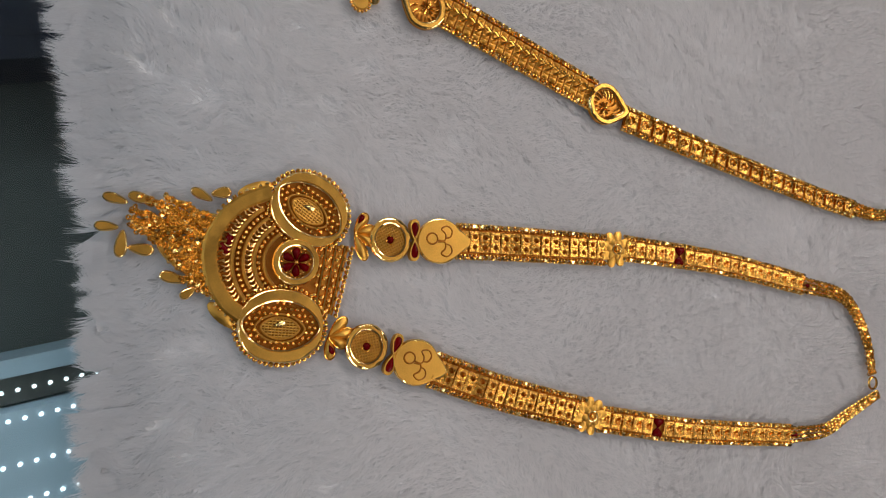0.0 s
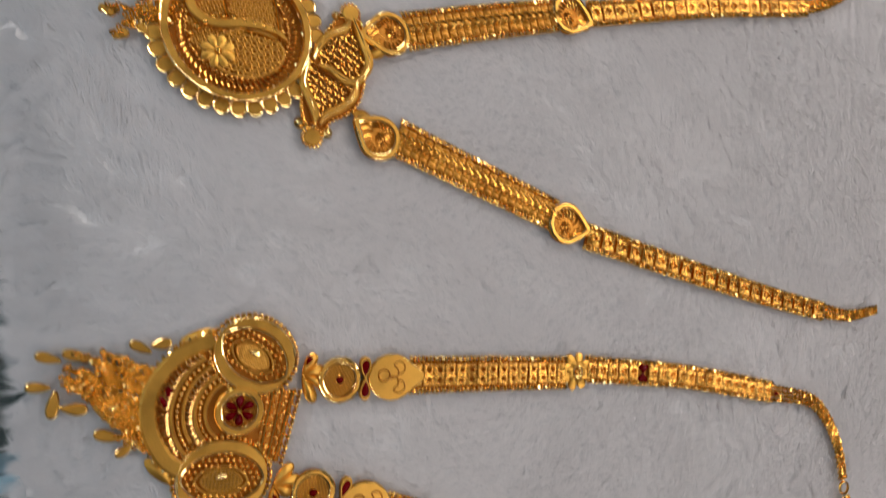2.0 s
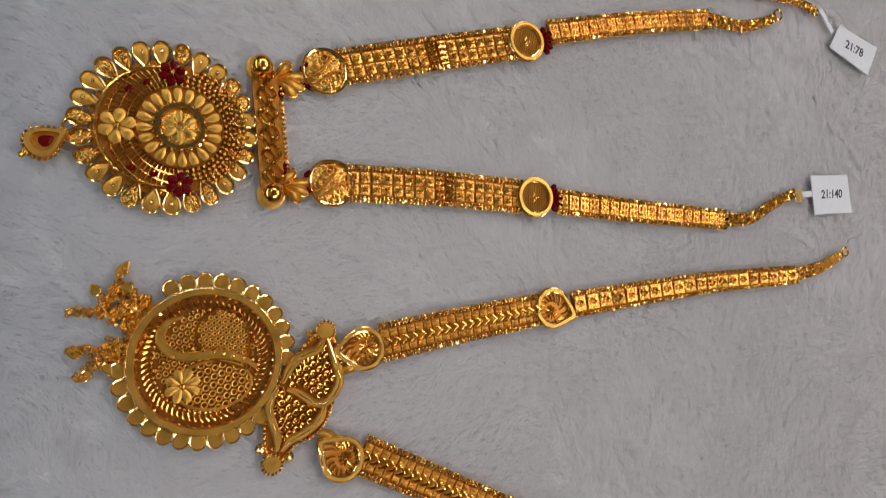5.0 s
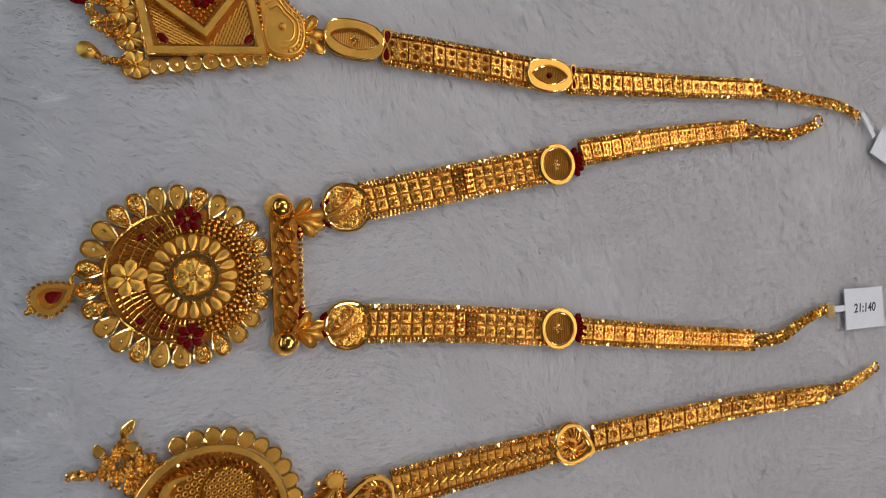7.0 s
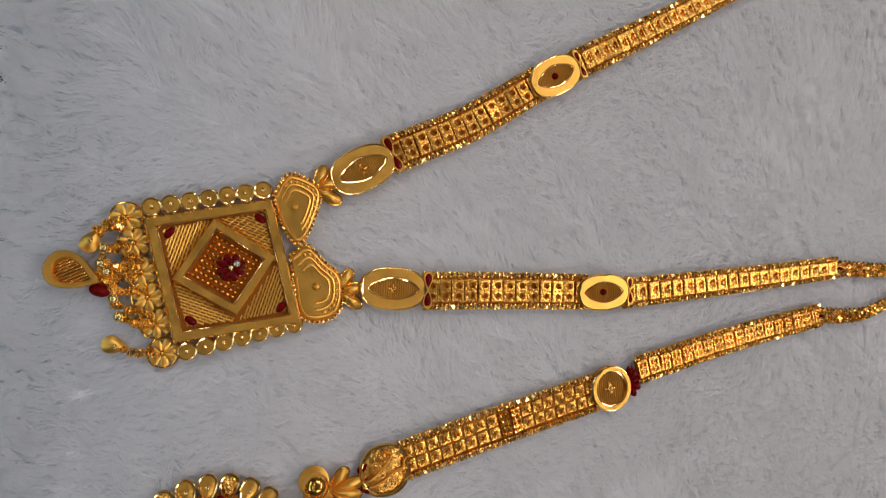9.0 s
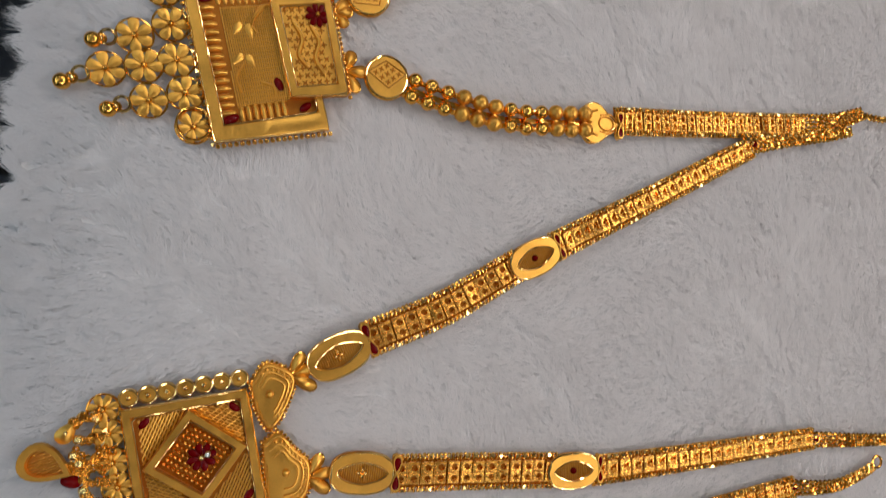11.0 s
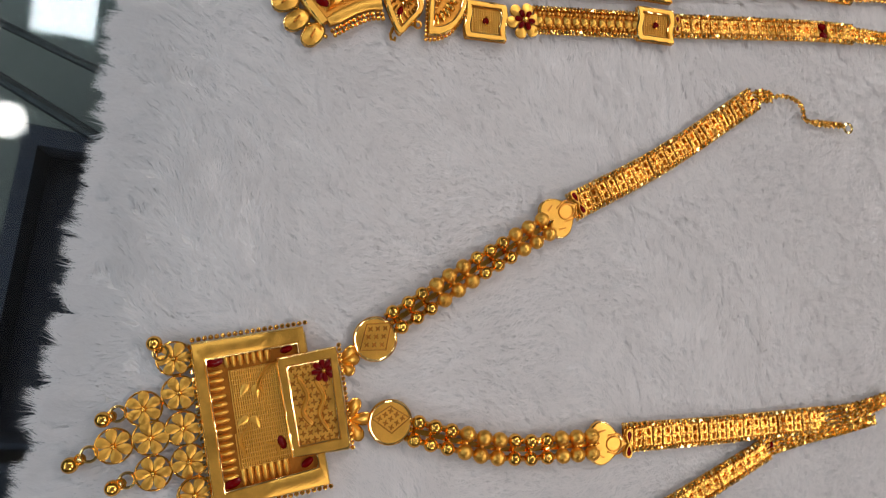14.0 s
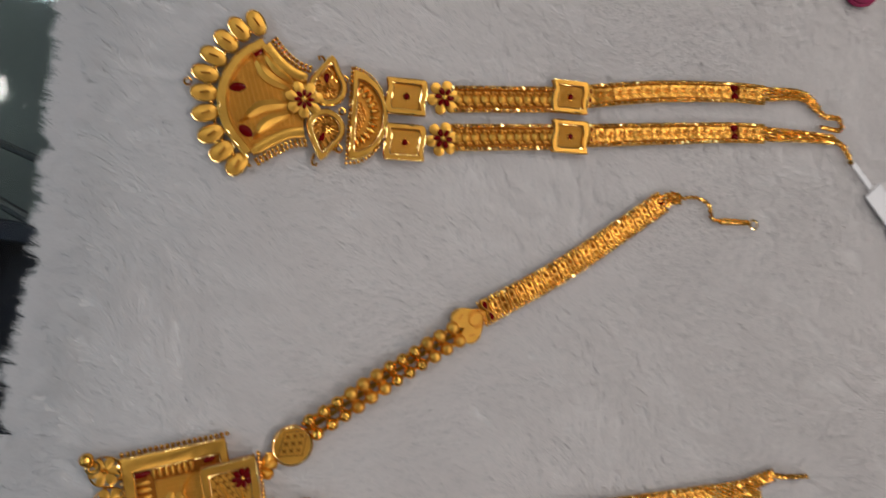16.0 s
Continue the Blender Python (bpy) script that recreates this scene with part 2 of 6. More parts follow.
class Shape:
    def __init__(self):
        self.v, self.f = [], []

    def add(self, verts, faces):
        o = len(self.v)
        self.v += verts
        self.f += [tuple(i + o for i in f) for f in faces]
        return self

    def rings(self, rings, cap_first=False, cap_last=True, closed=False):
        """Skin a row of loops that all have the same number of points."""
        n, o = len(rings[0]), len(self.v)
        for r in rings:
            self.v += [tuple(p) for p in r]
        m = len(rings)
        for k in range(m if closed else m - 1):
            a, b = o + k * n, o + ((k + 1) % m) * n
            for i in range(n):
                j = (i + 1) % n
                self.f.append((a + i, a + j, b + j, b + i))
        if cap_first:
            self.f.append(tuple(o + i for i in reversed(range(n))))
        if cap_last:
            self.f.append(tuple(o + (m - 1) * n + i for i in range(n)))
        return self

    def slab(self, outline, z0, z1, bevel=0.18):
        inner = inset(outline, bevel)
        return self.rings([[(x, y, z0) for x, y in outline], [(x, y, z1 - bevel) for x, y in outline], [(x, y, z1) for x, y in inner]], True, True)

    def band(self, outer, inner, z0, z1, round_=0.25):
        """A raised flat frame between two outlines, with chamfered shoulders."""
        mix = lambda t: [(a[0] + (b[0] - a[0]) * t, a[1] + (b[1] - a[1]) * t) for a, b in zip(outer, inner)]
        loops = [(0, z0), (0, z1 - round_), (0.10, z1), (0.90, z1), (1, z1 - round_), (1, z0)]
        return self.rings([[(x, y, z) for x, y in mix(t)] for t, z in loops], False, False)

    def dome(self, outline, z0, z1, steps=4, wall=0.3):
        cx, cy = centre(outline)
        loops = [[(x, y, z0) for x, y in outline]]
        for k in range(steps):
            t = k / steps
            s, z = 1 - t, z0 + wall + (z1 - z0 - wall) * math.sin(t * math.pi / 2)
            loops.append([(cx + (x - cx) * s, cy + (y - cy) * s, z) for x, y in outline])
        n, o = len(outline), len(self.v)
        self.rings(loops, True, False)
        self.v.append((cx, cy, z1))
        top = len(self.v) - 1
        base = o + steps * n
        self.f += [(base + i, base + (i + 1) % n, top) for i in range(n)]
        return self

    def hammered(self, outline, z0, z1, steps, rng, rough=0.3):
        """A low dome whose top is dented into many small flats."""
        cx, cy = centre(outline)
        loops = [[(x, y, z0) for x, y in outline]]
        for k in range(steps):
            t = k / steps
            z = z0 + 0.5 + (z1 - z0 - 0.5) * math.sin(t * math.pi / 2)
            loops.append([(cx + (x - cx) * (1 - t), cy + (y - cy) * (1 - t), z + (rng.uniform(-rough, rough) if k else 0)) for x, y in outline])
        return self.rings(loops, True, True)

    def pit(self, c, lx, w, hole, z0, z1, depth):
        """A block whose top falls into a hollow; hole: sixteen points round the hollow's mouth, from the corner at -x, -y."""
        rim = quad((c[0] - lx / 2, c[1] + w / 2), (c[0] + lx / 2, c[1] + w / 2), (c[0] + lx / 2, c[1] - w / 2), (c[0] - lx / 2, c[1] - w / 2), 4)
        edge = grown(rim, 0.94)
        return self.rings([[(x, y, z0) for x, y in rim], [(x, y, z1 - 0.1) for x, y in rim], [(x, y, z1) for x, y in edge], [(x, y, z1) for x, y in hole], [(x, y, z1 - depth) for x, y in grown(hole, 0.75)]], True, True)

    def ball(self, c, r, seg=8, rows=5, squash=1.0, spin=0.0):
        loops = []
        for k in range(1, rows):
            a = math.pi * k / rows
            loops.append([(c[0] + r * math.sin(a) * math.cos(spin + 2 * math.pi * i / seg), c[1] + r * math.sin(a) * math.sin(spin + 2 * math.pi * i / seg), c[2] - r * squash * math.cos(a)) for i in range(seg)])
        o = len(self.v)
        self.rings(loops, False, False)
        self.v += [(c[0], c[1], c[2] - r * squash), (c[0], c[1], c[2] + r * squash)]
        lo, hi, last = len(self.v) - 2, len(self.v) - 1, o + (rows - 2) * seg
        for i in range(seg):
            j = (i + 1) % seg
            self.f += [(o + j, o + i, lo), (last + i, last + j, hi)]
        return self

    def facet(self, c, r, rng):
        """A small diamond-cut bead, turned by chance."""
        q = Euler((rng.uniform(0, 3), rng.uniform(0, 3), rng.uniform(0, 3))).to_matrix()
        vs = [q @ Vector(p) * r for p in ((1, 0, 0), (0, 1, 0), (-1, 0, 0), (0, -1, 0), (0, 0, 1), (0, 0, -1))]
        return self.add([(c[0] + p.x, c[1] + p.y, c[2] + p.z) for p in vs], [(0, 1, 4), (1, 2, 4), (2, 3, 4), (3, 0, 4), (1, 0, 5), (2, 1, 5), (3, 2, 5), (0, 3, 5)])

    def tube(self, pts, r, seg=6, closed=False):
        """A wire along points (x, y, z); r may be a list."""
        n, loops = len(pts), []
        for i, p in enumerate(pts):
            a = Vector(pts[(i - 1) % n] if closed or i else pts[0])
            b = Vector(pts[(i + 1) % n] if closed or i < n - 1 else pts[-1])
            d = (b - a).normalized() if (b - a).length > 1e-9 else Vector((1, 0, 0))
            side = d.cross(Vector((0, 0, 1)))
            side = side.normalized() if side.length > 1e-4 else Vector((1, 0, 0))
            up = side.cross(d)
            rad = r[i] if isinstance(r, list) else r
            loops.append([tuple(Vector(p) + (side * math.cos(2 * math.pi * k / seg) + up * math.sin(2 * math.pi * k / seg)) * rad) for k in range(seg)])
        return self.rings(loops, not closed, not closed, closed)


def centre(o):
    return sum(p[0] for p in o) / len(o), sum(p[1] for p in o) / len(o)


def grown(o, s):
    cx, cy = centre(o)
    return [(cx + (x - cx) * s, cy + (y - cy) * s) for x, y in o]


def inset(o, d):
    cx, cy = centre(o)
    out = []
    for x, y in o:
        r = math.hypot(x - cx, y - cy) or 1
        s = max(0.02, (r - d) / r)
        out.append((cx + (x - cx) * s, cy + (y - cy) * s))
    return out


def at(c, ang, x, y):
    """A point given along and across a direction, from c."""
    ca, sa = math.cos(ang), math.sin(ang)
    return c[0] + x * ca - y * sa, c[1] + x * sa + y * ca


def ellipse(c, a, b, ang=0.0, n=40, power=2.0):
    out = []
    for i in range(n):
        t = 2 * math.pi * i / n
        x, y = math.cos(t), math.sin(t)
        s = 1 / (abs(x) ** power + abs(y) ** power) ** (1 / power)
        out.append(at(c, ang, a * x * s, b * y * s))
    return out


def teardrop(c, length, width, ang, n=24):
    """Round end ahead, the point behind."""
    out = []
    for i in range(n):
        t = 2 * math.pi * i / n
        x, k = math.cos(t), math.sin(t) * (0.5 + 0.5 * math.cos(t)) ** 0.55 * 1.16
        out.append(at(c, ang, length / 2 * x, width / 2 * k * 1.04))
    return out


def heart(c, length, width, ang, n=40):
    """The point ahead, two lobes behind."""
    out = []
    for i in range(n):
        t = 2 * math.pi * i / n
        x, y = 16 * math.sin(t) ** 3, 13 * math.cos(t) - 5 * math.cos(2 * t) - 2 * math.cos(3 * t) - math.cos(4 * t)
        out.append(at(c, ang, -(y + 2.5) / 29 * length, x / 32 * width))
    return out[::-1]


def paisley(c, r, ang, n=36, tail=1.0, bend=0.55):
    """A round drop whose tail bends aside; the tail lies ahead."""
    out = []
    for i in range(n):
        t = 2 * math.pi * i / n
        x, y = math.cos(t), math.sin(t)
        k = max(0.0, x) ** 4
        out.append(at(c, ang, r * x * (1 + tail * 0.45 * k), r * (y * (1 - 0.35 * k) - bend * k * tail)))
    return out


def quad(tl, tr, br, bl, n=10):
    """A four-sided outline with n points a side."""
    pts = []
    for a, b in ((bl, br), (br, tr), (tr, tl), (tl, bl)):
        pts += [(a[0] + (b[0] - a[0]) * i / n, a[1] + (b[1] - a[1]) * i / n) for i in range(n)]
    return pts


def inside(p, poly):
    hit, j = False, len(poly) - 1
    for i in range(len(poly)):
        a, b = poly[i], poly[j]
        if (a[1] > p[1]) != (b[1] > p[1]) and p[0] < (b[0] - a[0]) * (p[1] - a[1]) / (b[1] - a[1]) + a[0]:
            hit = not hit
        j = i
    return hit


def spots_in(poly, step, ang=0.0, stagger=True):
    """Places of a grid, turned by ang, that lie inside an outline."""
    c = centre(poly)
    r = max(math.hypot(x - c[0], y - c[1]) for x, y in poly)
    n, out = int(r / step) + 2, []
    for j in range(-n, n + 1):
        for i in range(-n, n + 1):
            p = at(c, ang, (i + (0.5 if stagger and j % 2 else 0)) * step, j * step)
            if inside(p, poly):
                out.append(p)
    return out


def hatch(shape, poly, step, ang, z, r):
    """Fine parallel wires that fill an outline."""
    c = centre(poly)
    rad = max(math.hypot(x - c[0], y - c[1]) for x, y in poly)
    k = -rad
    while k < rad:
        row = [at(c, ang, s * rad / 24, k) for s in range(-24, 25)]
        ok = [p for p in row if inside(p, poly)]
        if len(ok) > 1:
            a, b = ok[0], ok[-1]
            shape.tube([(a[0], a[1], z), (b[0], b[1], z)], r, 5)
        k += step
    return shape


def beads_along(shape, loop, step, r, z, closed=True, faceted=None):
    pts = resample(loop + loop[:1] if closed else loop, step)
    for p in pts[:-1] if closed else pts:
        if faceted:
            shape.facet((p[0], p[1], z + faceted.uniform(-0.1, 0.1)), r * 1.15, faceted)
        else:
            shape.ball((p[0], p[1], z), r, 7, 4)
    return shape


def resample(pts, step):
    """Even steps along a polyline."""
    lens = [0]
    for a, b in zip(pts, pts[1:]):
        lens.append(lens[-1] + math.dist(a[:2], b[:2]))
    n = max(1, round(lens[-1] / step))
    xs = np.linspace(0, lens[-1], n + 1)
    return [tuple(np.interp(x, lens, [p[k] for p in pts]) for k in range(len(pts[0]))) for x in xs]


def smooth(pts, per=8):
    """A curve through control points."""
    if len(pts) < 3:
        return resample(pts, max(0.5, math.dist(pts[0], pts[-1]) / 16))
    ext = [tuple(2 * a - b for a, b in zip(pts[0], pts[1]))] + list(pts) + [tuple(2 * a - b for a, b in zip(pts[-1], pts[-2]))]
    out = []
    for i in range(1, len(ext) - 2):
        for k in range(per):
            t = k / per
            out.append(tuple(0.5 * (2 * p1 + (p2 - p0) * t + (2 * p0 - 5 * p1 + 4 * p2 - p3) * t * t + (3 * p1 - p0 - 3 * p2 + p3) * t ** 3) for p0, p1, p2, p3 in zip(*ext[i - 1:i + 3])))
    return out + [tuple(pts[-1])]


def heading(a, b):
    return math.atan2(b[1] - a[1], b[0] - a[0])


ORIGIN = {}


def mesh_of(name, shape, mat, offset=(0, 0, 0), soft=True):
    me = bpy.data.meshes.new(name)
    me.from_pydata([((x - offset[0]) * MM, (y - offset[1]) * MM, (z - offset[2]) * MM) for x, y, z in shape.v], [], shape.f)
    me.materials.append(mat)
    if soft:
        me.polygons.foreach_set("use_smooth", [True] * len(me.polygons))
        me.set_sharp_from_angle(angle=radians(38))
    me.update()
    return me


def thing(name, origin, label, category, group=""):
    """An Empty at the base of a thing that has parts."""
    ob = new(name)
    ob.empty_display_size = 0.005
    ob.location = (origin[0] * MM, origin[1] * MM, 0)
    ORIGIN[ob.name] = (origin[0], origin[1], 0)
    return tagged(ob, label, category, group)


def part(name, shape, mat, parent, label="", soft=True, kind=""):
    """One mesh under a thing or a part."""
    o = ORIGIN[parent.name]
    ob = new(name, mesh_of(name, shape, mat, o, soft))
    ob.parent = parent
    ORIGIN[ob.name] = o
    return tagged(ob, label, kind=kind)


def piece(name, me, parent, place, ang, scale=(1, 1, 1), tilt=(0.0, 0.0)):
    """A repeat that shares its mesh."""
    o = ORIGIN[parent.name]
    ob = new(name, me)
    ob.parent = parent
    ob.matrix_basis = Matrix.Translation([(a - b) * MM for a, b in zip(place, o)]) @ Matrix.Rotation(ang, 4, "Z") @ Matrix.Rotation(tilt[0], 4, "X") @ Matrix.Rotation(tilt[1], 4, "Y") @ Matrix.Diagonal((*scale, 1))
    return ob


def whole(name, shape, mat, label, category="", kind="", group="", soft=True):
    ob = new(name, mesh_of(name, shape, mat, (0, 0, 0), soft))
    return tagged(ob, label, category, group, kind)


def box(x0, x1, y0, y1, z0, z1, bevel=0.5):
    return Shape().slab([(x0, y0), (x1, y0), (x1, y1), (x0, y1)], z0, z1, bevel)


# ---- the room that closes the place ----
def room():
    x0, x1, y0, y1, z0, z1 = -2000, 2000, -2000, 2600, -950, CEILING * 1000
    t = 100
    whole("floor", box(x0 - t, x1 + t, y0 - t, y1 + t, z0 - t, z0), FLOOR, "dull grey shop floor below the counter", kind="structure")
    whole("ceiling", box(x0 - t, x1 + t, y0 - t, y1 + t, z1, z1 + t), CEIL, "plain off-white shop ceiling", kind="structure")
    whole("wall_north", box(x0, x1, y1, y1 + t, z0, z1), WALL, "plain pale shop wall", kind="structure")
    whole("wall_south", box(x0, x1, y0 - t, y0, z0, z1), WALL, "plain pale shop wall", kind="structure")
    whole("wall_east", box(x1, x1 + t, y0 - t, y1 + t, z0, z1), WALL, "plain pale shop wall", kind="structure")
    whole("wall_west", box(x0 - t, x0, y0 - t, y1 + t, z0, z1), WALL, "plain pale shop wall", kind="structure")
    for sx, sy, _ in SPOTS:
        ob = thing("ceiling_downlight", (sx * 1000, sy * 1000), "round recessed shop ceiling spotlight", "lamp", "ceiling spotlights")
        ob.location.z = CEILING - 0.02
        ORIGIN[ob.name] = (sx * 1000, sy * 1000, CEILING * 1000 - 20)
        c = (sx * 1000, sy * 1000)
        part("trim_ring", Shape().band(ellipse(c, 75, 75), ellipse(c, 58, 58), z1 - 24, z1, 4), METALTRIM, ob)
    # trims for all panels, the four added fill lights too
    for px, py, hx, hy in [[1000 * v for v in row[:4]] for row in PANELS]:
        c = thing("ceiling_fill_panel", (px, py), "rectangular flush ceiling panel light, all but one added as fill", "lamp", "ceiling panels")
        c.location.z = CEILING - 0.02
        ORIGIN[c.name] = (px, py, CEILING * 1000 - 20)
        o = lambda k: quad((px - hx - k, py + hy + k), (px + hx + k, py + hy + k), (px + hx + k, py - hy - k), (px - hx - k, py - hy - k))
        part("trim_ring", Shape().band(o(16), o(3), z1 - 26, z1, 4), METALTRIM, c)


room()

# ---- the glass counter and what shows through it ----
GLASS_TOP = -7.0


def counter():
    top = thing("display_counter", (-90, 200), "glass-topped jewellery display counter under the fur cloth", "counter")
    g = part("glass_top", box(-420, 420, -420, 900, GLASS_TOP - 8, GLASS_TOP, 1.0), GLASS, top, "thick clear glass counter top")
    g.visible_shadow = False
    part("base", box(-420, 420, -420, 900, -950, -330, 2), BOARD, top)
    for x0, x1, y0, y1 in ((-420, -412, -420, 900), (412, 420, -420, 900), (-412, 412, -420, -412), (-412, 412, 892, 900)):
        part("side_panel", box(x0, x1, y0, y1, -330, GLASS_TOP - 8.2, 1), BOARD, top)
    part("shelf", box(-405, 405, -400, 880, -98, -92.2, 1), BOARD, top, "grey-green showcase shelf")
    for y0, y1, r in ((442.0, 402.0, 1.3), (434.0, 377.0, 1.8)):
        part("rail", Shape().tube([(-190, y0, -60), (-80, y1, -60)], r, 8), BLACK, top, "black metal showcase rail")
    rng, s = random.Random(4), Shape()
    for _ in range(45):
        p = (rng.gauss(-122, 9), rng.gauss(418, 13))
        a = rng.choice((1.35, 1.75, -0.35)) + rng.gauss(0, 0.2)
        s.tube([(p[0], p[1], GLASS_TOP + 0.03), (*at(p, a, rng.uniform(0.8, 4.0), 0), GLASS_TOP + 0.03)], 0.024, 3)
    part("glass_scratch", s, PAPER, g, "fine pale scratches in the glass", kind="stuff")


counter()


def velvet_tray(c, sx, sy, ang, z):
    ob = thing("jewellery_tray", c, "dark navy velvet jewellery tray inside the showcase", "tray", "showcase trays")
    out = [at(c, ang, x, y) for x, y in ((-sx, -sy), (sx, -sy), (sx, sy), (-sx, sy))]
    part("base", Shape().slab(out, z, z + 10, 1), NAVY, ob)
    part("rim", Shape().band(out, inset(out, 9), z + 10.2, z + 22, 2), NAVY, ob)


velvet_tray((-94, 342), 38, 50, -0.06, -82)
velvet_tray((-150, 195), 55, 104, 0.0, -82)


def led_panel():
    ob = thing("lit_display_box", (-150, -40), "pale blue lit display box with rows of small lamps", "display box")
    part("body", box(-230, -100, -110, -4, -91.8, -62, 2), PALE, ob)
    part("front_edge", box(-230, -100, 4.5, 9.5, -91.8, -60, 1.0), PALE, ob)
    part("lamp_rail", box(-230, -100, -3.4, 4.2, -91.8, -64, 1.0), BOARD, ob)
    for j, y in enumerate((0.3, -7.6, -20.0, -30.0, -44.0)):
        for i in range(11):
            part("lamp_bead", Shape().ball((-168.2 + i * 4.0 + 0.7 * j, y, -63.6 if j == 0 else -61.6), 0.6, 8, 5), LED, ob)


led_panel()

# ---- the fur cloth ----
EDGE_Y = (-160, -16, 16, 39, 63, 83, 127, 158, 250, 300, 317, 360, 381, 438, 560)
EDGE_X = (-143, -130.6, -124.6, -120.4, -118.8, -118.2, -116, -113, -106, -103.5, -102, -98.5, -96.5, -97, -98)


def fur_cloth():
    left = [(np.interp(y, EDGE_Y, EDGE_X) + 4 + 1.2 * math.sin(y * 0.21), y) for y in range(-160, 561, 8)]
    out = [(330, -160)] + [(330, y) for y in range(-152, 553, 8)] + [(330, 560)] + left[::-1]
    ob = thing("fur_cloth", (100, 200), "white long-pile faux fur cloth spread over the glass counter", "cloth")
    part("backing", Shape().slab(out, GLASS_TOP + 0.2, -2.4, 0.6), BACKING, ob, "woven backing of the fur")
    rng = np.random.default_rng(7)
    n = 680000
    x, y = rng.uniform(-135, 250, n), rng.uniform(-125, 530, n)
    # more hair along the free edge
    ye = rng.uniform(-60, 480, 60000)
    x, y = np.append(x, np.interp(ye, EDGE_Y, EDGE_X) + 4 + np.abs(rng.normal(0, 5, 60000))), np.append(y, ye)
    keep = x > np.interp(y, EDGE_Y, EDGE_X) + 4
    x, y = x[keep], y[keep]
    n = len(x)
    wave = lambda fx, fy, p: np.sin(x * fx + y * fy + p)
    lean = 2.75 + 0.38 * wave(0.045, 0.021, 0.3) + 0.30 * wave(-0.03, 0.07, 1.9) + 0.22 * wave(0.16, 0.12, 2.2) + rng.normal(0, 0.30, n)
    edge = np.clip(1 - (x - np.interp(y, EDGE_Y, EDGE_X)) / 22, 0, 1)
    lean = lean * (1 - edge) + (3.14 + 0.35 * np.sin(y * 0.9) + rng.normal(0, 0.2, n)) * edge
    length = rng.uniform(4.2, 7.6, n) * (1 + 0.1 * edge)
    # tufts: hairs of one patch share their lean and draw together at the tip
    cell = 3.5
    ix, iy = np.floor(x / cell + 0.35 * np.sin(y * 0.35)).astype(int), np.floor(y / cell + 0.35 * np.sin(x * 0.31)).astype(int)
    key = (ix * 7919 + iy * 104729) % 65536
    tuft_turn, tuft_x, tuft_y, tuft_h = rng.normal(0, 0.32, 65536)[key], rng.uniform(0.2, 0.8, 65536)[key], rng.uniform(0.2, 0.8, 65536)[key], rng.uniform(0, 1, 65536)[key]
    # the pile lies smoother away from the free edge
    ruffle = np.interp(x, (-116, -30), (1.15, 0.12))
    tuft_turn, tuft_h = tuft_turn * (0.55 + 0.6 * ruffle), 0.5 + (tuft_h - 0.5) * ruffle
    lean = lean + tuft_turn
    cx, cy = (ix + tuft_x) * cell, (iy + tuft_y) * cell
    dx, dy = np.cos(lean), np.sin(lean)
    pull = 0.08 + 0.44 * ruffle
    tipx, tipy = x + dx * length * 0.8 + (cx - x) * pull, y + dy * length * 0.8 + (cy - y) * pull
    tipz = -0.65 + 0.6 * tuft_h + rng.normal(0, 0.13, n) * ruffle - 3.4 * edge ** 2
    midx, midy = x + dx * length * 0.34 + (cx - x) * 0.1, y + dy * length * 0.34 + (cy - y) * 0.1
    midz = -0.85 + 0.35 * tuft_h + rng.normal(0, 0.05, n) - 1.4 * edge ** 2
    w = rng.uniform(0.065, 0.125, n)
    px, py = -dy * w, dx * w
    roll = rng.normal(0, 0.02, n)
    verts = np.empty((n, 5, 3))
    verts[:, 0] = np.stack([x - px, y - py, np.full(n, -2.5) - 2.0 * edge], 1)
    verts[:, 1] = np.stack([x + px, y + py, np.full(n, -2.5) - 2.0 * edge], 1)
    verts[:, 2] = np.stack([midx + px, midy + py, midz + roll], 1)
    verts[:, 3] = np.stack([midx - px, midy - py, midz - roll], 1)
    verts[:, 4] = np.stack([tipx, tipy, tipz], 1)
    me = bpy.data.meshes.new("fur")
    o = np.array(ORIGIN[ob.name])
    me.vertices.add(n * 5)
    me.vertices.foreach_set("co", ((verts - o) * MM).astype(np.float32).ravel())
    base = np.arange(n)[:, None] * 5
    loops = (base + np.array([[0, 3, 2, 1, 3, 4, 2]])).ravel()
    me.loops.add(n * 7)
    me.loops.foreach_set("vertex_index", loops.astype(np.int32))
    me.polygons.add(n * 2)
    starts = (np.arange(n)[:, None] * 7 + np.array([[0, 4]])).ravel()
    me.polygons.foreach_set("loop_start", starts.astype(np.int32))
    me.update()
    me.polygons.foreach_set("use_smooth", [True] * (n * 2))
    # normals tip left to imitate shade there; the pile itself doesn't slope so
    left_shade = np.clip(1 - (x - np.interp(y, EDGE_Y, EDGE_X)) / 75, 0, 1) ** 1.2
    lie = np.stack([-0.62 * left_shade - 0.10 * dx + 0.02 * rng.normal(0, 1, n) + 0.17 * np.cos(lean + 1.2) * (tuft_h - 0.5), -0.10 * dy + 0.02 * rng.normal(0, 1, n) + 0.17 * np.sin(lean + 1.2) * (tuft_h - 0.5), np.ones(n)], 1)
    lie /= np.linalg.norm(lie, axis=1, keepdims=True)
    me.normals_split_custom_set_from_vertices(np.repeat(lie, 5, axis=0).astype(np.float32))
    me.materials.append(FUR)
    pile = new("fur", me)
    pile.parent = ob
    tagged(pile, "soft white tufted fur pile", kind="stuff")


fur_cloth()

# ---- jewellery: kinds of links, plates and medallions ----
RNG = random.Random(11)


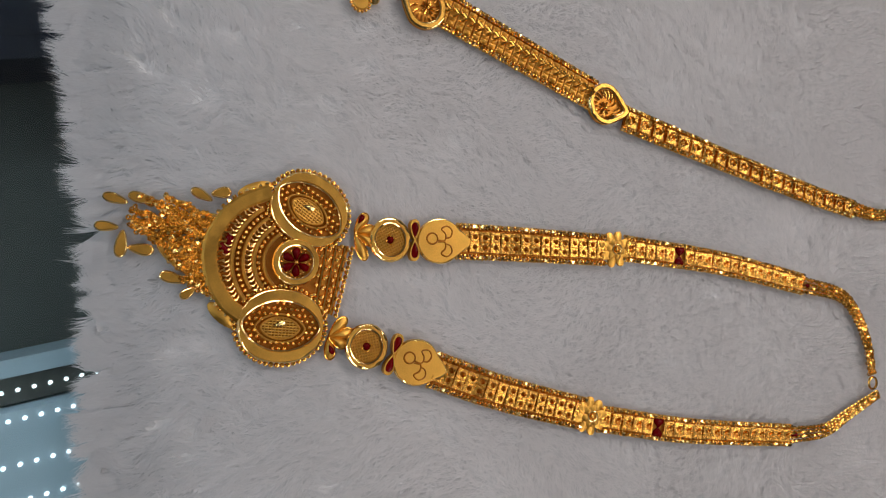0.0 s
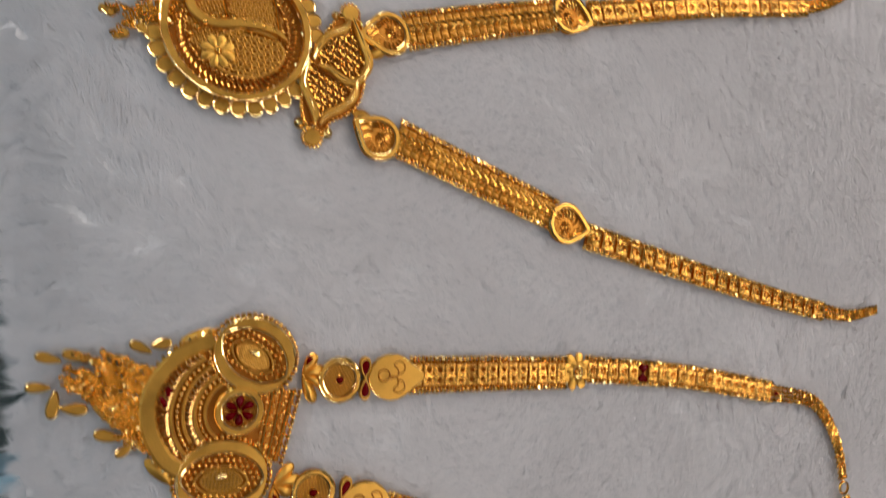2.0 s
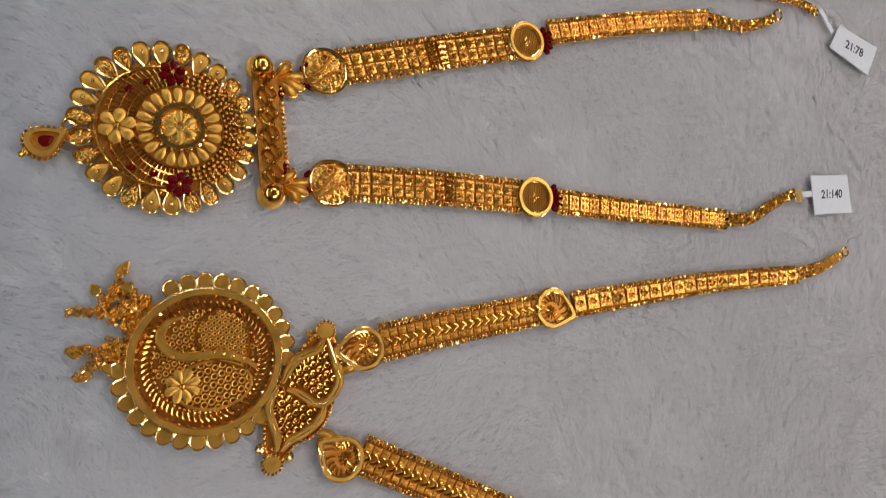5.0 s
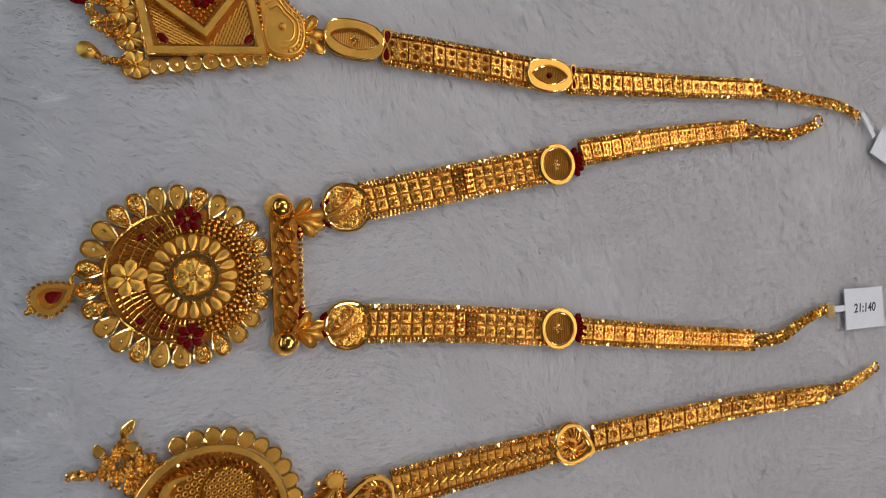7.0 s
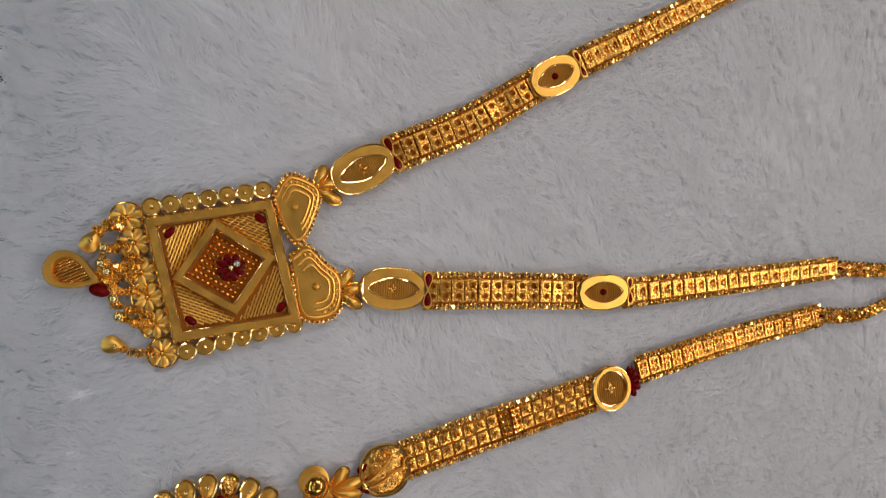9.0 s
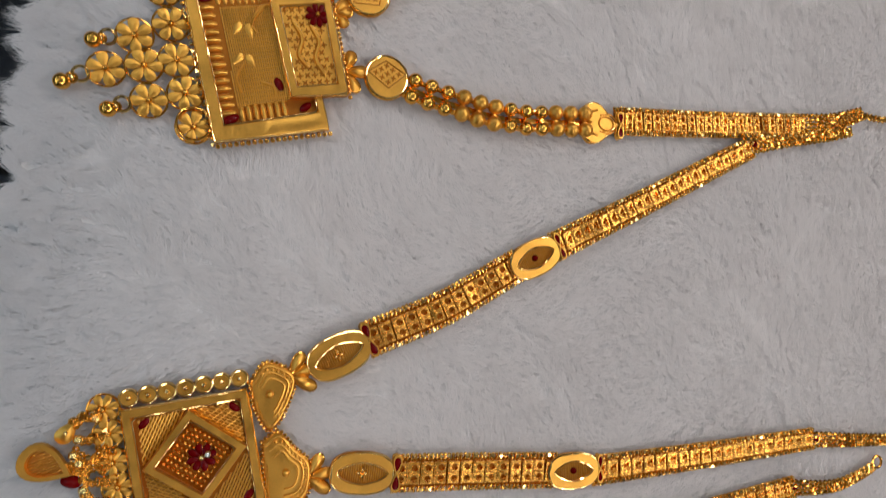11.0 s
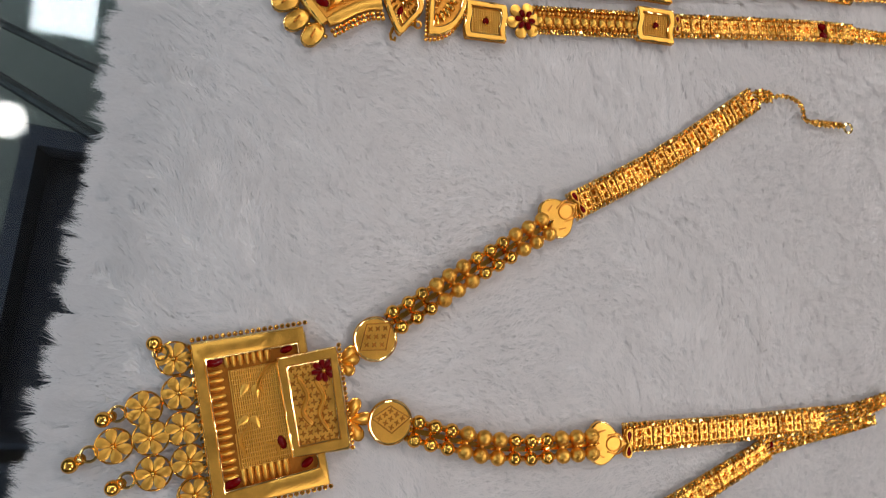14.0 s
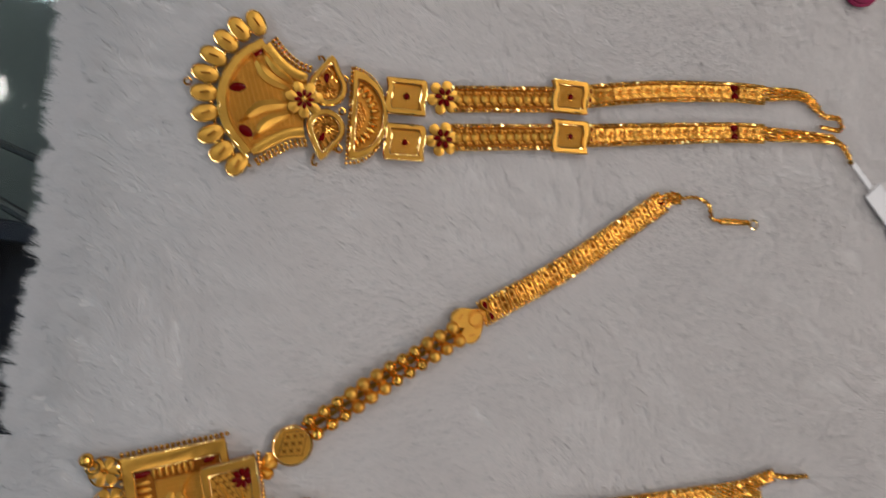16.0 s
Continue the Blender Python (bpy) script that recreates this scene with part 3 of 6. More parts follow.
def plate_shape(kind, lx, w):
    """One link plate, lx along the strand and w across, lying at the origin."""
    s = Shape()
    body = [(-lx / 2, -w / 2), (lx / 2, -w / 2), (lx / 2, w / 2), (-lx / 2, w / 2)]
    round_mouth = lambda c, rx, ry: [(c[0] + rx * math.cos(t), c[1] + ry * math.sin(t)) for t in [-0.75 * math.pi + k * math.pi / 8 for k in range(16)]]
    if kind == "dots":
        for y in (-0.25, 0.25):
            s.pit((0, y * w), lx * 1.04, w * 0.5, round_mouth((lx * 0.05, y * w), lx * 0.30, lx * 0.28), 0.4, 1.35, 0.95)
        s.tube([(-lx * 0.56, -w * 0.5, 1.35), (-lx * 0.56, w * 0.5, 1.35)], 0.2, 5)
    elif kind == "triangle":
        tri = quad((-lx * 0.20, w * 0.16), (lx * 0.32, w * 0.32), (lx * 0.32, -w * 0.32), (-lx * 0.20, -w * 0.16), 4)
        s.pit((0, 0), lx, w, tri, 0.4, 1.3, 0.7)
        s.ball((lx * 0.1, 0, 0.85), lx * 0.14, 7, 4)
        s.tube([(-lx * 0.56, -w * 0.46, 1.2), (-lx * 0.56, w * 0.46, 1.2)], 0.17, 5)
    elif kind == "crescent":
        s.slab([(x, y * 0.98) for x, y in body], 0.4, 0.9, 0.14)
        for y in (-0.40, 0.40):
            s.dome(ellipse((0, y * w), lx * 0.46, w * 0.10, 0, 10), 0.8, 1.5, 3, 0.1)
        for y in (-0.20, 0.20):
            s.dome(ellipse((0, y * w), lx * 0.54, w * 0.085, 0, 12), 0.8, 1.45, 3, 0.1)
    elif kind == "grid":
        for y in (-0.25, 0.25):
            pad = [(-lx / 2, y * w - w * 0.21), (lx / 2, y * w - w * 0.21), (lx / 2, y * w + w * 0.21), (-lx / 2, y * w + w * 0.21)]
            s.dome(pad, 0.5, 1.2, 3, 0.3)
            for k in range(4):
                a = math.pi / 4 + k * math.pi / 2
                s.dome(ellipse(at((0, y * w), a, lx * 0.19, 0), lx * 0.18, lx * 0.11, a, 8), 1.15, 1.75, 2, 0.05)
    elif kind == "beaded":
        s.slab(body, 0.5, 1.0, 0.1)
        for i in (-0.25, 0.25):
            for j in range(4):
                s.ball((i * lx, (-0.36 + 0.24 * j) * w, 1.3), lx * 0.2, 7, 5)
    elif kind == "window":
        for x in (-0.25, 0.25):
            for y in (-0.25, 0.25):
                s.pit((x * lx, y * w), lx * 0.5, w * 0.5, round_mouth((x * lx * 0.9, y * w * 0.9), lx * 0.14, w * 0.15), 0.4, 1.3, 0.6)
    elif kind == "drop":
        o = teardrop((0, 0), lx * 0.74, w * 0.62, math.pi, 16)
        s.pit((0, 0), lx, w, o[6:] + o[:6], 0.4, 1.3, 0.7)
        s.ball((-lx * 0.1, 0, 0.9), lx * 0.15, 7, 4)
    elif kind == "bars":
        for y in (-0.25, 0.25):
            hole = quad((-lx * 0.22, y * w + w * 0.17), (lx * 0.22, y * w + w * 0.17), (lx * 0.22, y * w - w * 0.17), (-lx * 0.22, y * w - w * 0.17), 4)
            s.pit((0, y * w), lx * 0.86, w * 0.5, hole, 0.4, 1.3, 0.8)
        s.tube([(-lx * 0.58, -w * 0.5, 1.3), (-lx * 0.58, w * 0.5, 1.3)], 0.26, 6)
    elif kind == "studs":
        s.dome(ellipse((0, 0), lx * 0.5, w * 0.27, 0, 16, 4.0), 0.5, 1.7, 4, 0.4)
        for y in (-0.36, 0.36):
            s.ball((0, y * w, 1.15), lx * 0.25, 8, 5)
            s.ball((lx * 0.5, y * w, 1.0), lx * 0.16, 7, 4)
    elif kind in ("balls", "starred"):
        for y in (-0.27, 0.27):
            s.ball((0, y * w, 1.75), lx * (0.49 if kind == "balls" else 0.54), 18, 11)
            s.tube([(-lx * 0.62, y * w, 1.3), (lx * 0.62, y * w, 1.3)], lx * 0.2, 6)
        s.tube([(0, -w * 0.2, 1.3), (0, w * 0.2, 1.3)], lx * 0.17, 6)
    return s


LINKMAT = {"dots": PLATE, "triangle": PLATE, "crescent": MATTE, "grid": PLATE, "beaded": GOLD, "window": PLATE, "drop": PLATE, "bars": PLATE, "studs": MATTE, "balls": GOLD, "starred": MATTE}


def strand(nk, pts, w0, w1, n, kinds, edged=True, inner=0.60, reds=()):
    """A flat run of plates from pts[0] to pts[-1] with bead chains along both edges. kinds: one kind, or a row that repeats."""
    line = smooth(pts)
    # run a little under the links at both ends
    line = [at(line[0], heading(line[1], line[0]), 1.3, 0)] + line + [at(line[-1], heading(line[-2], line[-1]), 1.3, 0)]
    fine = resample(line, 0.8)
    m = len(fine)
    ang = [heading(fine[max(0, i - 1)], fine[min(m - 1, i + 1)]) for i in range(m)]
    wid = [w0 + (w1 - w0) * i / (m - 1) for i in range(m)]
    half = 0.40 if edged else 0.08
    left = [at(fine[i], ang[i], 0, wid[i] * half) for i in range(m)]
    right = [at(fine[i], ang[i], 0, -wid[i] * half) for i in range(m)]
    loops = []
    for a, b in zip(left, right):
        loops.append([(a[0], a[1], 0.0), (a[0], a[1], 0.55), (b[0], b[1], 0.55), (b[0], b[1], 0.0)])
    # edged backing is coloured dark to stand for shade between the plates
    strip = part("strand", Shape().rings(loops, True, True), SHADED if edged else GOLD, nk, "woven gold mesh backing")
    if edged:
        for side in (1, -1):
            s = Shape()
            for off, z, r in ((0.395, 1.0, 0.52), (0.475, 0.65, 0.56)):
                run = [at(fine[i], ang[i], 0, side * wid[i] * off) for i in range(m)]
                for p in resample(run, 1.08):
                    s.ball((p[0] + RNG.uniform(-0.06, 0.06), p[1] + RNG.uniform(-0.06, 0.06), z + RNG.uniform(-0.08, 0.08)), r, 6, 4, RNG.uniform(0.8, 1.15), RNG.uniform(0, 1))
            part("edge_chain", s, CHAIN, strip, "sparkling diamond-cut bead chain", soft=False, kind="stuff")
            s = Shape()
            for p in resample([at(fine[i], ang[i], 0, side * wid[i] * 0.44) for i in range(m)], 2.3):
                s.facet((p[0], p[1], 1.15), 0.74, RNG)
            part("cut_bead", s, BRIGHT, strip, "bright diamond-cut facets", soft=False, kind="stuff")
    total = sum(math.dist(a, b) for a, b in zip(fine, fine[1:]))
    lx = total / n
    row = [kinds] if isinstance(kinds, str) else kinds
    wm = (w0 + w1) / 2 * inner
    made = {k: mesh_of("link_plate", plate_shape(k, lx * 0.84, wm), LINKMAT[k]) for k in set(row)}
    moon = None
    if "crescent" in row:
        s = Shape().tube([(-lx * 0.50, -wm * 0.17, 1.2), (-lx * 0.1, -wm * 0.15, 1.6), (lx * 0.36, 0, 1.9), (-lx * 0.1, wm * 0.15, 1.6), (-lx * 0.50, wm * 0.17, 1.2)], [0.10, 0.36, 0.55, 0.36, 0.10], 7)
        moon = mesh_of("crescent_link", s, GOLD)
    star = None
    if "starred" in row:
        s = Shape()
        r = lx * 0.84 * 0.54
        for y in (-0.27, 0.27):
            for k in range(7):
                t = 2 * math.pi * k / 7
                s.tube([(r * math.sin(u) * math.cos(t), y * wm + r * math.sin(u) * math.sin(t), 1.75 + r * math.cos(u) - 0.03) for u in (0.22, 0.5, 0.8)], [0.06, 0.15, 0.04], 5)
        star = mesh_of("star_cut", s, HALF_SHADED)
    for i in range(n):
        f = (i + 0.5) / n * (m - 1)
        k = min(int(f), m - 2)
        p, w = tuple(u + (v - u) * (f - k) for u, v in zip(fine[k], fine[k + 1])), wid[k]
        kind = row[i % len(row)]
        if i in reds:
            red_pair(strip, p, ang[k], lx * 1.1, w * 0.36)
        else:
            piece("link_plate", made[kind], strip, (p[0], p[1], RNG.uniform(-0.06, 0.06)), ang[k] + RNG.gauss(0, 0.015), (1, w * inner / wm, 1), (RNG.gauss(0, 0.045), RNG.gauss(0, 0.06)))
            if star and kind == "starred":
                piece("star_cut", star, strip, (p[0], p[1], 0), ang[k], (1, 1, 1))
            if moon:
                piece("crescent_link", moon, strip, (p[0], p[1], 0.1), ang[k], (0.9, 1.15, 1.05))
    return strip


def red_pair(parent, c, ang, length, width):
    for s in (1, -1):
        o = teardrop(at(c, ang, 0, s * width * 0.55), width * 1.1, length * 0.9, ang + s * math.pi / 2, 16)
        part("red_enamel_drop", Shape().dome(o, 0.6, 1.7, 3, 0.5), RED, parent, "dark red enamel inlay")


def red_dot(parent, c, ang, size):
    o = ellipse(c, size, size * 0.6, ang, 14)
    part("red_enamel_drop", Shape().dome(o, 0.3, 1.6, 3, 0.5), RED, parent, "dark red enamel inlay")


def link_chain(nk, pts, r=0.55, rows=3, spread=1.0, name="end_chain"):
    """Fine strands of linked rings that run side by side."""
    fine = resample(smooth(pts), 1.0)
    s = Shape()
    m = len(fine)
    for k in range(rows):
        for i, p in enumerate(fine):
            a = heading(fine[max(0, i - 1)], fine[min(m - 1, i + 1)])
            off = (k - (rows - 1) / 2) * spread * (1 - 0.45 * i / m)
            c = at(p, a, 0, off)
            ring = []
            for j in range(7):
                t = 2 * math.pi * j / 7
                x, y = 0.75 * math.cos(t), r * math.sin(t)
                q = at(c, a + (0.5 if i % 2 else -0.5), x, y * (0.9 if i % 2 else 0.5))
                ring.append((q[0], q[1], 0.75 + (0.35 * math.sin(t) if i % 2 else 0.15 * math.cos(t)) + 0.12 * math.sin(i * 1.7 + k)))
            s.tube(ring, 0.25, 4, True)
            s.facet((c[0], c[1], 1.0 + RNG.uniform(-0.1, 0.15)), 0.62, RNG)
    return part(name, s, CHAIN, nk, "fine linked gold chain", soft=False, kind="stuff")


def wire_ring(nk, c, r, wire=0.32, z=0.7, mat=GOLD, name="ring"):
    pts = [(c[0] + r * math.cos(t * math.pi / 10), c[1] + r * math.sin(t * math.pi / 10), z) for t in range(20)]
    return part(name, Shape().tube(pts, wire, 7, True), mat, nk)


def cut_line(parent, pts, z, r=0.37, closed=True, step=1.5):
    """A diamond-cut bright edge: flat facets, each turned a little by chance."""
    line = resample(list(pts) + list(pts[:1]) if closed else list(pts), step)
    if closed:
        line = line[:-1]
    s = Shape().tube([(x, y, z + RNG.uniform(-0.12, 0.12)) for x, y in line], [r * RNG.uniform(0.8, 1.25) for _ in line], 5, closed)
    return part("cut_edge", s, BRIGHT, parent, "diamond-cut bright edge", soft=False)


def petals(nk, base, tips, width, mat=MATTE, z=1.9):
    """A small fan of leaf petals that spring from base."""
    for tip in tips:
        tip = (base[0] + (tip[0] - base[0]) * 1.22, base[1] + (tip[1] - base[1]) * 1.22)
        c = ((base[0] + tip[0]) / 2, (base[1] + tip[1]) / 2)
        o = teardrop(c, math.dist(base, tip), width * 1.0, heading(base, tip), 18)
        b = part("leaf_petal", Shape().dome(o, 0.2, 0.6 + z * 0.6, 4, 0.55), mat, nk)
        part("petal_rim", Shape().tube([(*q, 0.72) for q in o], 0.2, 5, True), GOLD, b)


def flower(nk, c, r, count=6, mat=MATTE, core=GOLD, z=0.4, height=1.6, spin=0.3, core_size=0.22):
    base = part("flower", Shape().slab(ellipse(c, r * 0.5, r * 0.5, 0, 20), z, z + 0.4, 0.1), SHADED, nk)
    for k in range(count):
        a = spin + 2 * math.pi * k / count
        o = teardrop(at(c, a, r * 0.56, 0), r * 0.92, r * 0.74 * 6 / max(count, 5) * 0.95, a, 16)
        part("petal", Shape().dome(o, z, z + height * 0.48, 3, height * 0.34), mat, base)
    part("flower_core", Shape().ball((c[0], c[1], z + height * 0.55), r * core_size, 10, 6), core, base)
    return base


def rosette(nk, c, r, spin):
    """Two layers of broad cupped petals round a ringed bead."""
    base = flower(nk, c, r, 8, MATTE, GOLD, 0.5, 1.9, spin, 0.16)
    part("petal_cup", Shape().slab(ellipse(c, r * 0.74, r * 0.74, 0, 24), 0.2, 1.0, 0.2), MATTE, base)
    for k in range(6):
        a = spin + 0.35 + k * math.pi / 3
        o = ellipse(at(c, a, r * 0.36, 0), r * 0.25, r * 0.21, a, 14)
        part("petal", Shape().dome(o, 1.0, 2.1, 3, 0.5), MATTE, base)
    wire_ring(base, c, r * 0.27, 0.26, 2.0, BRIGHT)
    return base


def medallion(nk, outline, rim, fill="hatch", ang=0.0, step=0.9, height=1.9, rim_mat=MATTE, core=None, beaded=False, floor_mat=HALF_SHADED, well=None):
    """A raised rim round a filled floor. rim: its share of the radius."""
    inner = well or grown(outline, 1 - rim)
    # by default the floor's brown gold carries the shade of the well
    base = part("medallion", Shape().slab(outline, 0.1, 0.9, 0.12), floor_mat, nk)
    part("rim", Shape().band(outline, inner, 0.9, height, 0.3), rim_mat, base)
    cut_line(base, grown(outline, 0.985), height * 0.72 + 0.2)
    cut_line(base, inner, height * 0.72, 0.28, True, 1.6)
    well = grown(inner, 0.94)
    s = Shape()
    if fill == "hatch":
        hatch(s, well, step, ang, 1.05, step * 0.33)
    elif fill == "cross":
        hatch(s, well, step, ang, 1.0, step * 0.28)
        hatch(s, well, step, ang + math.pi / 2, 1.12, step * 0.24)
    elif fill == "beads":
        for p in spots_in(well, step, ang):
            s.ball((p[0], p[1], 1.1), step * 0.42, 7, 5)
    elif fill == "rings":
        for p in spots_in(well, step, ang):
            s.tube([(p[0] + step * 0.36 * math.cos(t), p[1] + step * 0.36 * math.sin(t), 1.15) for t in np.linspace(0, 2 * math.pi, 9)[:-1]], step * 0.12, 5, True)
    elif fill == "scroll":
        c = centre(well)
        r = max(math.dist(c, p) for p in well)
        rose = at(c, ang + math.pi, r * 0.22, 0)
        for k in range(10):
            t = 2 * math.pi * k / 10
            s.tube([(*at(rose, t, r * 0.12, 0), 1.25), (*at(rose, t + 0.2, r * 0.34, 0), 1.2)], 0.24, 5)
        s.ball((*rose, 1.3), r * 0.11, 8, 5)
        n = len(well)
        for k in range(0, n, 2):
            p = well[k]
            a = heading(p, rose)
            d = math.dist(p, rose) - r * 0.38
            if d > 0.5:
                s.tube([(*at(p, a, d * u, 0.3 * d * math.sin(2.6 * u)), 1.2) for u in (0.05, 0.4, 0.8)], 0.24, 5)
    if s.v:
        part("filigree", s, MATTE if fill in ("hatch", "cross") else GOLD, base, kind="stuff")
    c = centre(outline)
    if core == "stone":
        part("setting", Shape().ball((c[0], c[1], 1.3), 1.0, 10, 6), RED, base, "small dark red stone")
        part("prong", beads_along(Shape(), ellipse(c, 1.1, 1.1, 0, 8), 1.7, 0.3, 1.6), GOLD, base)
    elif core == "flower":
        flower_core = Shape()
        for k in range(4):
            p = at(c, ang + k * math.pi / 2, 0.95, 0)
            flower_core.dome(ellipse(p, 0.8, 0.5, ang + k * math.pi / 2, 10), 1.0, 1.9, 3, 0.2)
        part("centre_flower", flower_core, BRIGHT, base)
    if beaded:
        part("bead_edge", beads_along(Shape(), grown(outline, 1.04), 0.95, 0.46, 0.9), GOLD, base, kind="stuff")
    return base


def ribbon(name, parent, pts, half, z0, z1, mat, taper=0.45):
    """A flat-topped band along a curve, narrower at its ends."""
    line = smooth(list(pts), 8)
    loops, n = [], len(line)
    for i, p in enumerate(line):
        a = heading(line[max(0, i - 1)], line[min(n - 1, i + 1)])
        h = half * min(1, taper + 2.6 * min(i, n - 1 - i) / n)
        loops.append([(*at(p, a, 0, d * h), z) for d, z in ((-1, z0), (-1, z1 - 0.3), (-0.7, z1), (0.7, z1), (1, z1 - 0.3), (1, z0))])
    return part(name, Shape().rings(loops, True, True), mat, parent)


def curls(shape, pts, count, length, turn, z, r=0.24):
    """A comb of short curved wires along a line."""
    line = resample(smooth(list(pts), 8), 0.5)
    for k in range(count):
        i = int((k + 0.5) / count * (len(line) - 1))
        a = heading(line[max(0, i - 1)], line[min(len(line) - 1, i + 1)]) + turn
        shape.tube([(*at(line[i], a, length * u, 0.35 * length * math.sin(3 * u)), z) for u in (0, 0.3, 0.6, 1.0)], [r * 0.6, r, r, r * 0.6], 5)
    return shape


def red_bow(nk, c, ang, half, width):
    """Two red enamel drops, point to point, across the strand."""
    for s in (1, -1):
        a = ang + s * math.pi / 2
        o = teardrop(at(c, a, half * 0.5, 0), half, width, a, 18)
        b = part("bow_drop", Shape().band(grown(o, 1.14), grown(o, 0.82), 0.2, 2.1, 0.2), MATTE, nk)
        part("red_enamel_drop", Shape().dome(grown(o, 0.82), 0.3, 2.15, 3, 1.6), RED, b, "dark red enamel inlay")


def long_drop(nk, c, length, width, ang, mat=MATTE):
    """A flat paddle, narrow where it hangs and round at its end."""
    o = []
    for i in range(20):
        t = 2 * math.pi * i / 20
        x = math.cos(t)
        o.append(at(c, ang, length / 2 * x, width / 2 * math.sin(t) * (0.72 + 0.30 * x) * 1.1))
    b = part("drop", Shape().slab(o, 0.2, 1.05, 0.2), mat, nk)
    part("bright_edge", Shape().tube([(*q, 0.8) for q in o], 0.22, 5, True), BRIGHT, b)


def tassel(nk, a, b, r=0.55, spread=0.8):
    """A hank of fine chain: small links strewn round a line."""
    s = Shape()
    for p in resample([a, b], 0.36):
        c = (p[0] + RNG.gauss(0, spread * 0.55), p[1] + RNG.gauss(0, spread * 0.55), 0.7 + RNG.uniform(-0.4, 0.7))
        if RNG.random() < 0.15:
            s.facet(c, r * 0.95, RNG)
        else:
            t, k = RNG.uniform(0, 3.1), r * 0.72
            s.tube([(*at(c[:2], t, k * math.cos(u), k * 0.75 * math.sin(u)), c[2] + 0.25 * math.cos(u)) for u in (0, 1.05, 2.1, 3.14, 4.19, 5.24)], r * 0.33, 4, True)
    part("tassel_chain", s, NET, nk, kind="stuff")


def price_tag(neck, corners, text, flip=0.0, size=3.0):
    """A paper tag with a neck strip that is looped through the clasp. corners: top left, top right, bottom right, bottom left."""
    c = centre(corners)
    ob = thing("price_tag", c, "small white paper price tag tied to a gold chain", "price tag", "price tags")
    o = quad(*corners, n=4)
    part("card", Shape().slab(inset(o, 0.15), 0.7, 1.05, 0.1), PAPER, ob)
    s = Shape()
    a, b = neck[0], neck[-1]
    for p, q in zip(neck, neck[1:]):
        h = heading(p, q)
        s.slab([at(p, h, 0, -1.1), at(q, h, 0, -1.1), at(q, h, 0, 1.1), at(p, h, 0, 1.1)], 0.72, 1.0, 0.08)
    part("neck_strip", s, PAPER, ob)
    h = heading(corners[0], corners[1])
    if not text:
        for k in (-0.6, 0.9):
            q = at(c, h, -1.0 * k, k)
            o = [at(q, h, x, y) for x, y in ((-2.2, -0.3), (2.2, -0.3), (2.2, 0.3), (-2.2, 0.3))]
            part("writing", Shape().slab(o, 1.05, 1.1, 0.02), INK, ob, "unreadable dark pen marks")
        return
    curve = bpy.data.curves.new("writing", "FONT")
    curve.body, curve.size, curve.align_x, curve.align_y, curve.shear = text, size * 1.25 * MM, "CENTER", "CENTER", 0.12
    curve.offset = 0.00011
    tmp = new("writing", curve)
    bpy.context.view_layer.update()
    me = bpy.data.meshes.new_from_object(tmp.evaluated_get(bpy.context.evaluated_depsgraph_get()))
    bpy.data.objects.remove(tmp)
    me.materials.append(INK)
    w = new("writing", me)
    w.parent = ob
    w.matrix_basis = Matrix.Translation((0, 0, 1.08 * MM)) @ Matrix.Rotation(heading(corners[0], corners[1]) + flip, 4, "Z")
    tagged(w, "handwritten black weight figures")


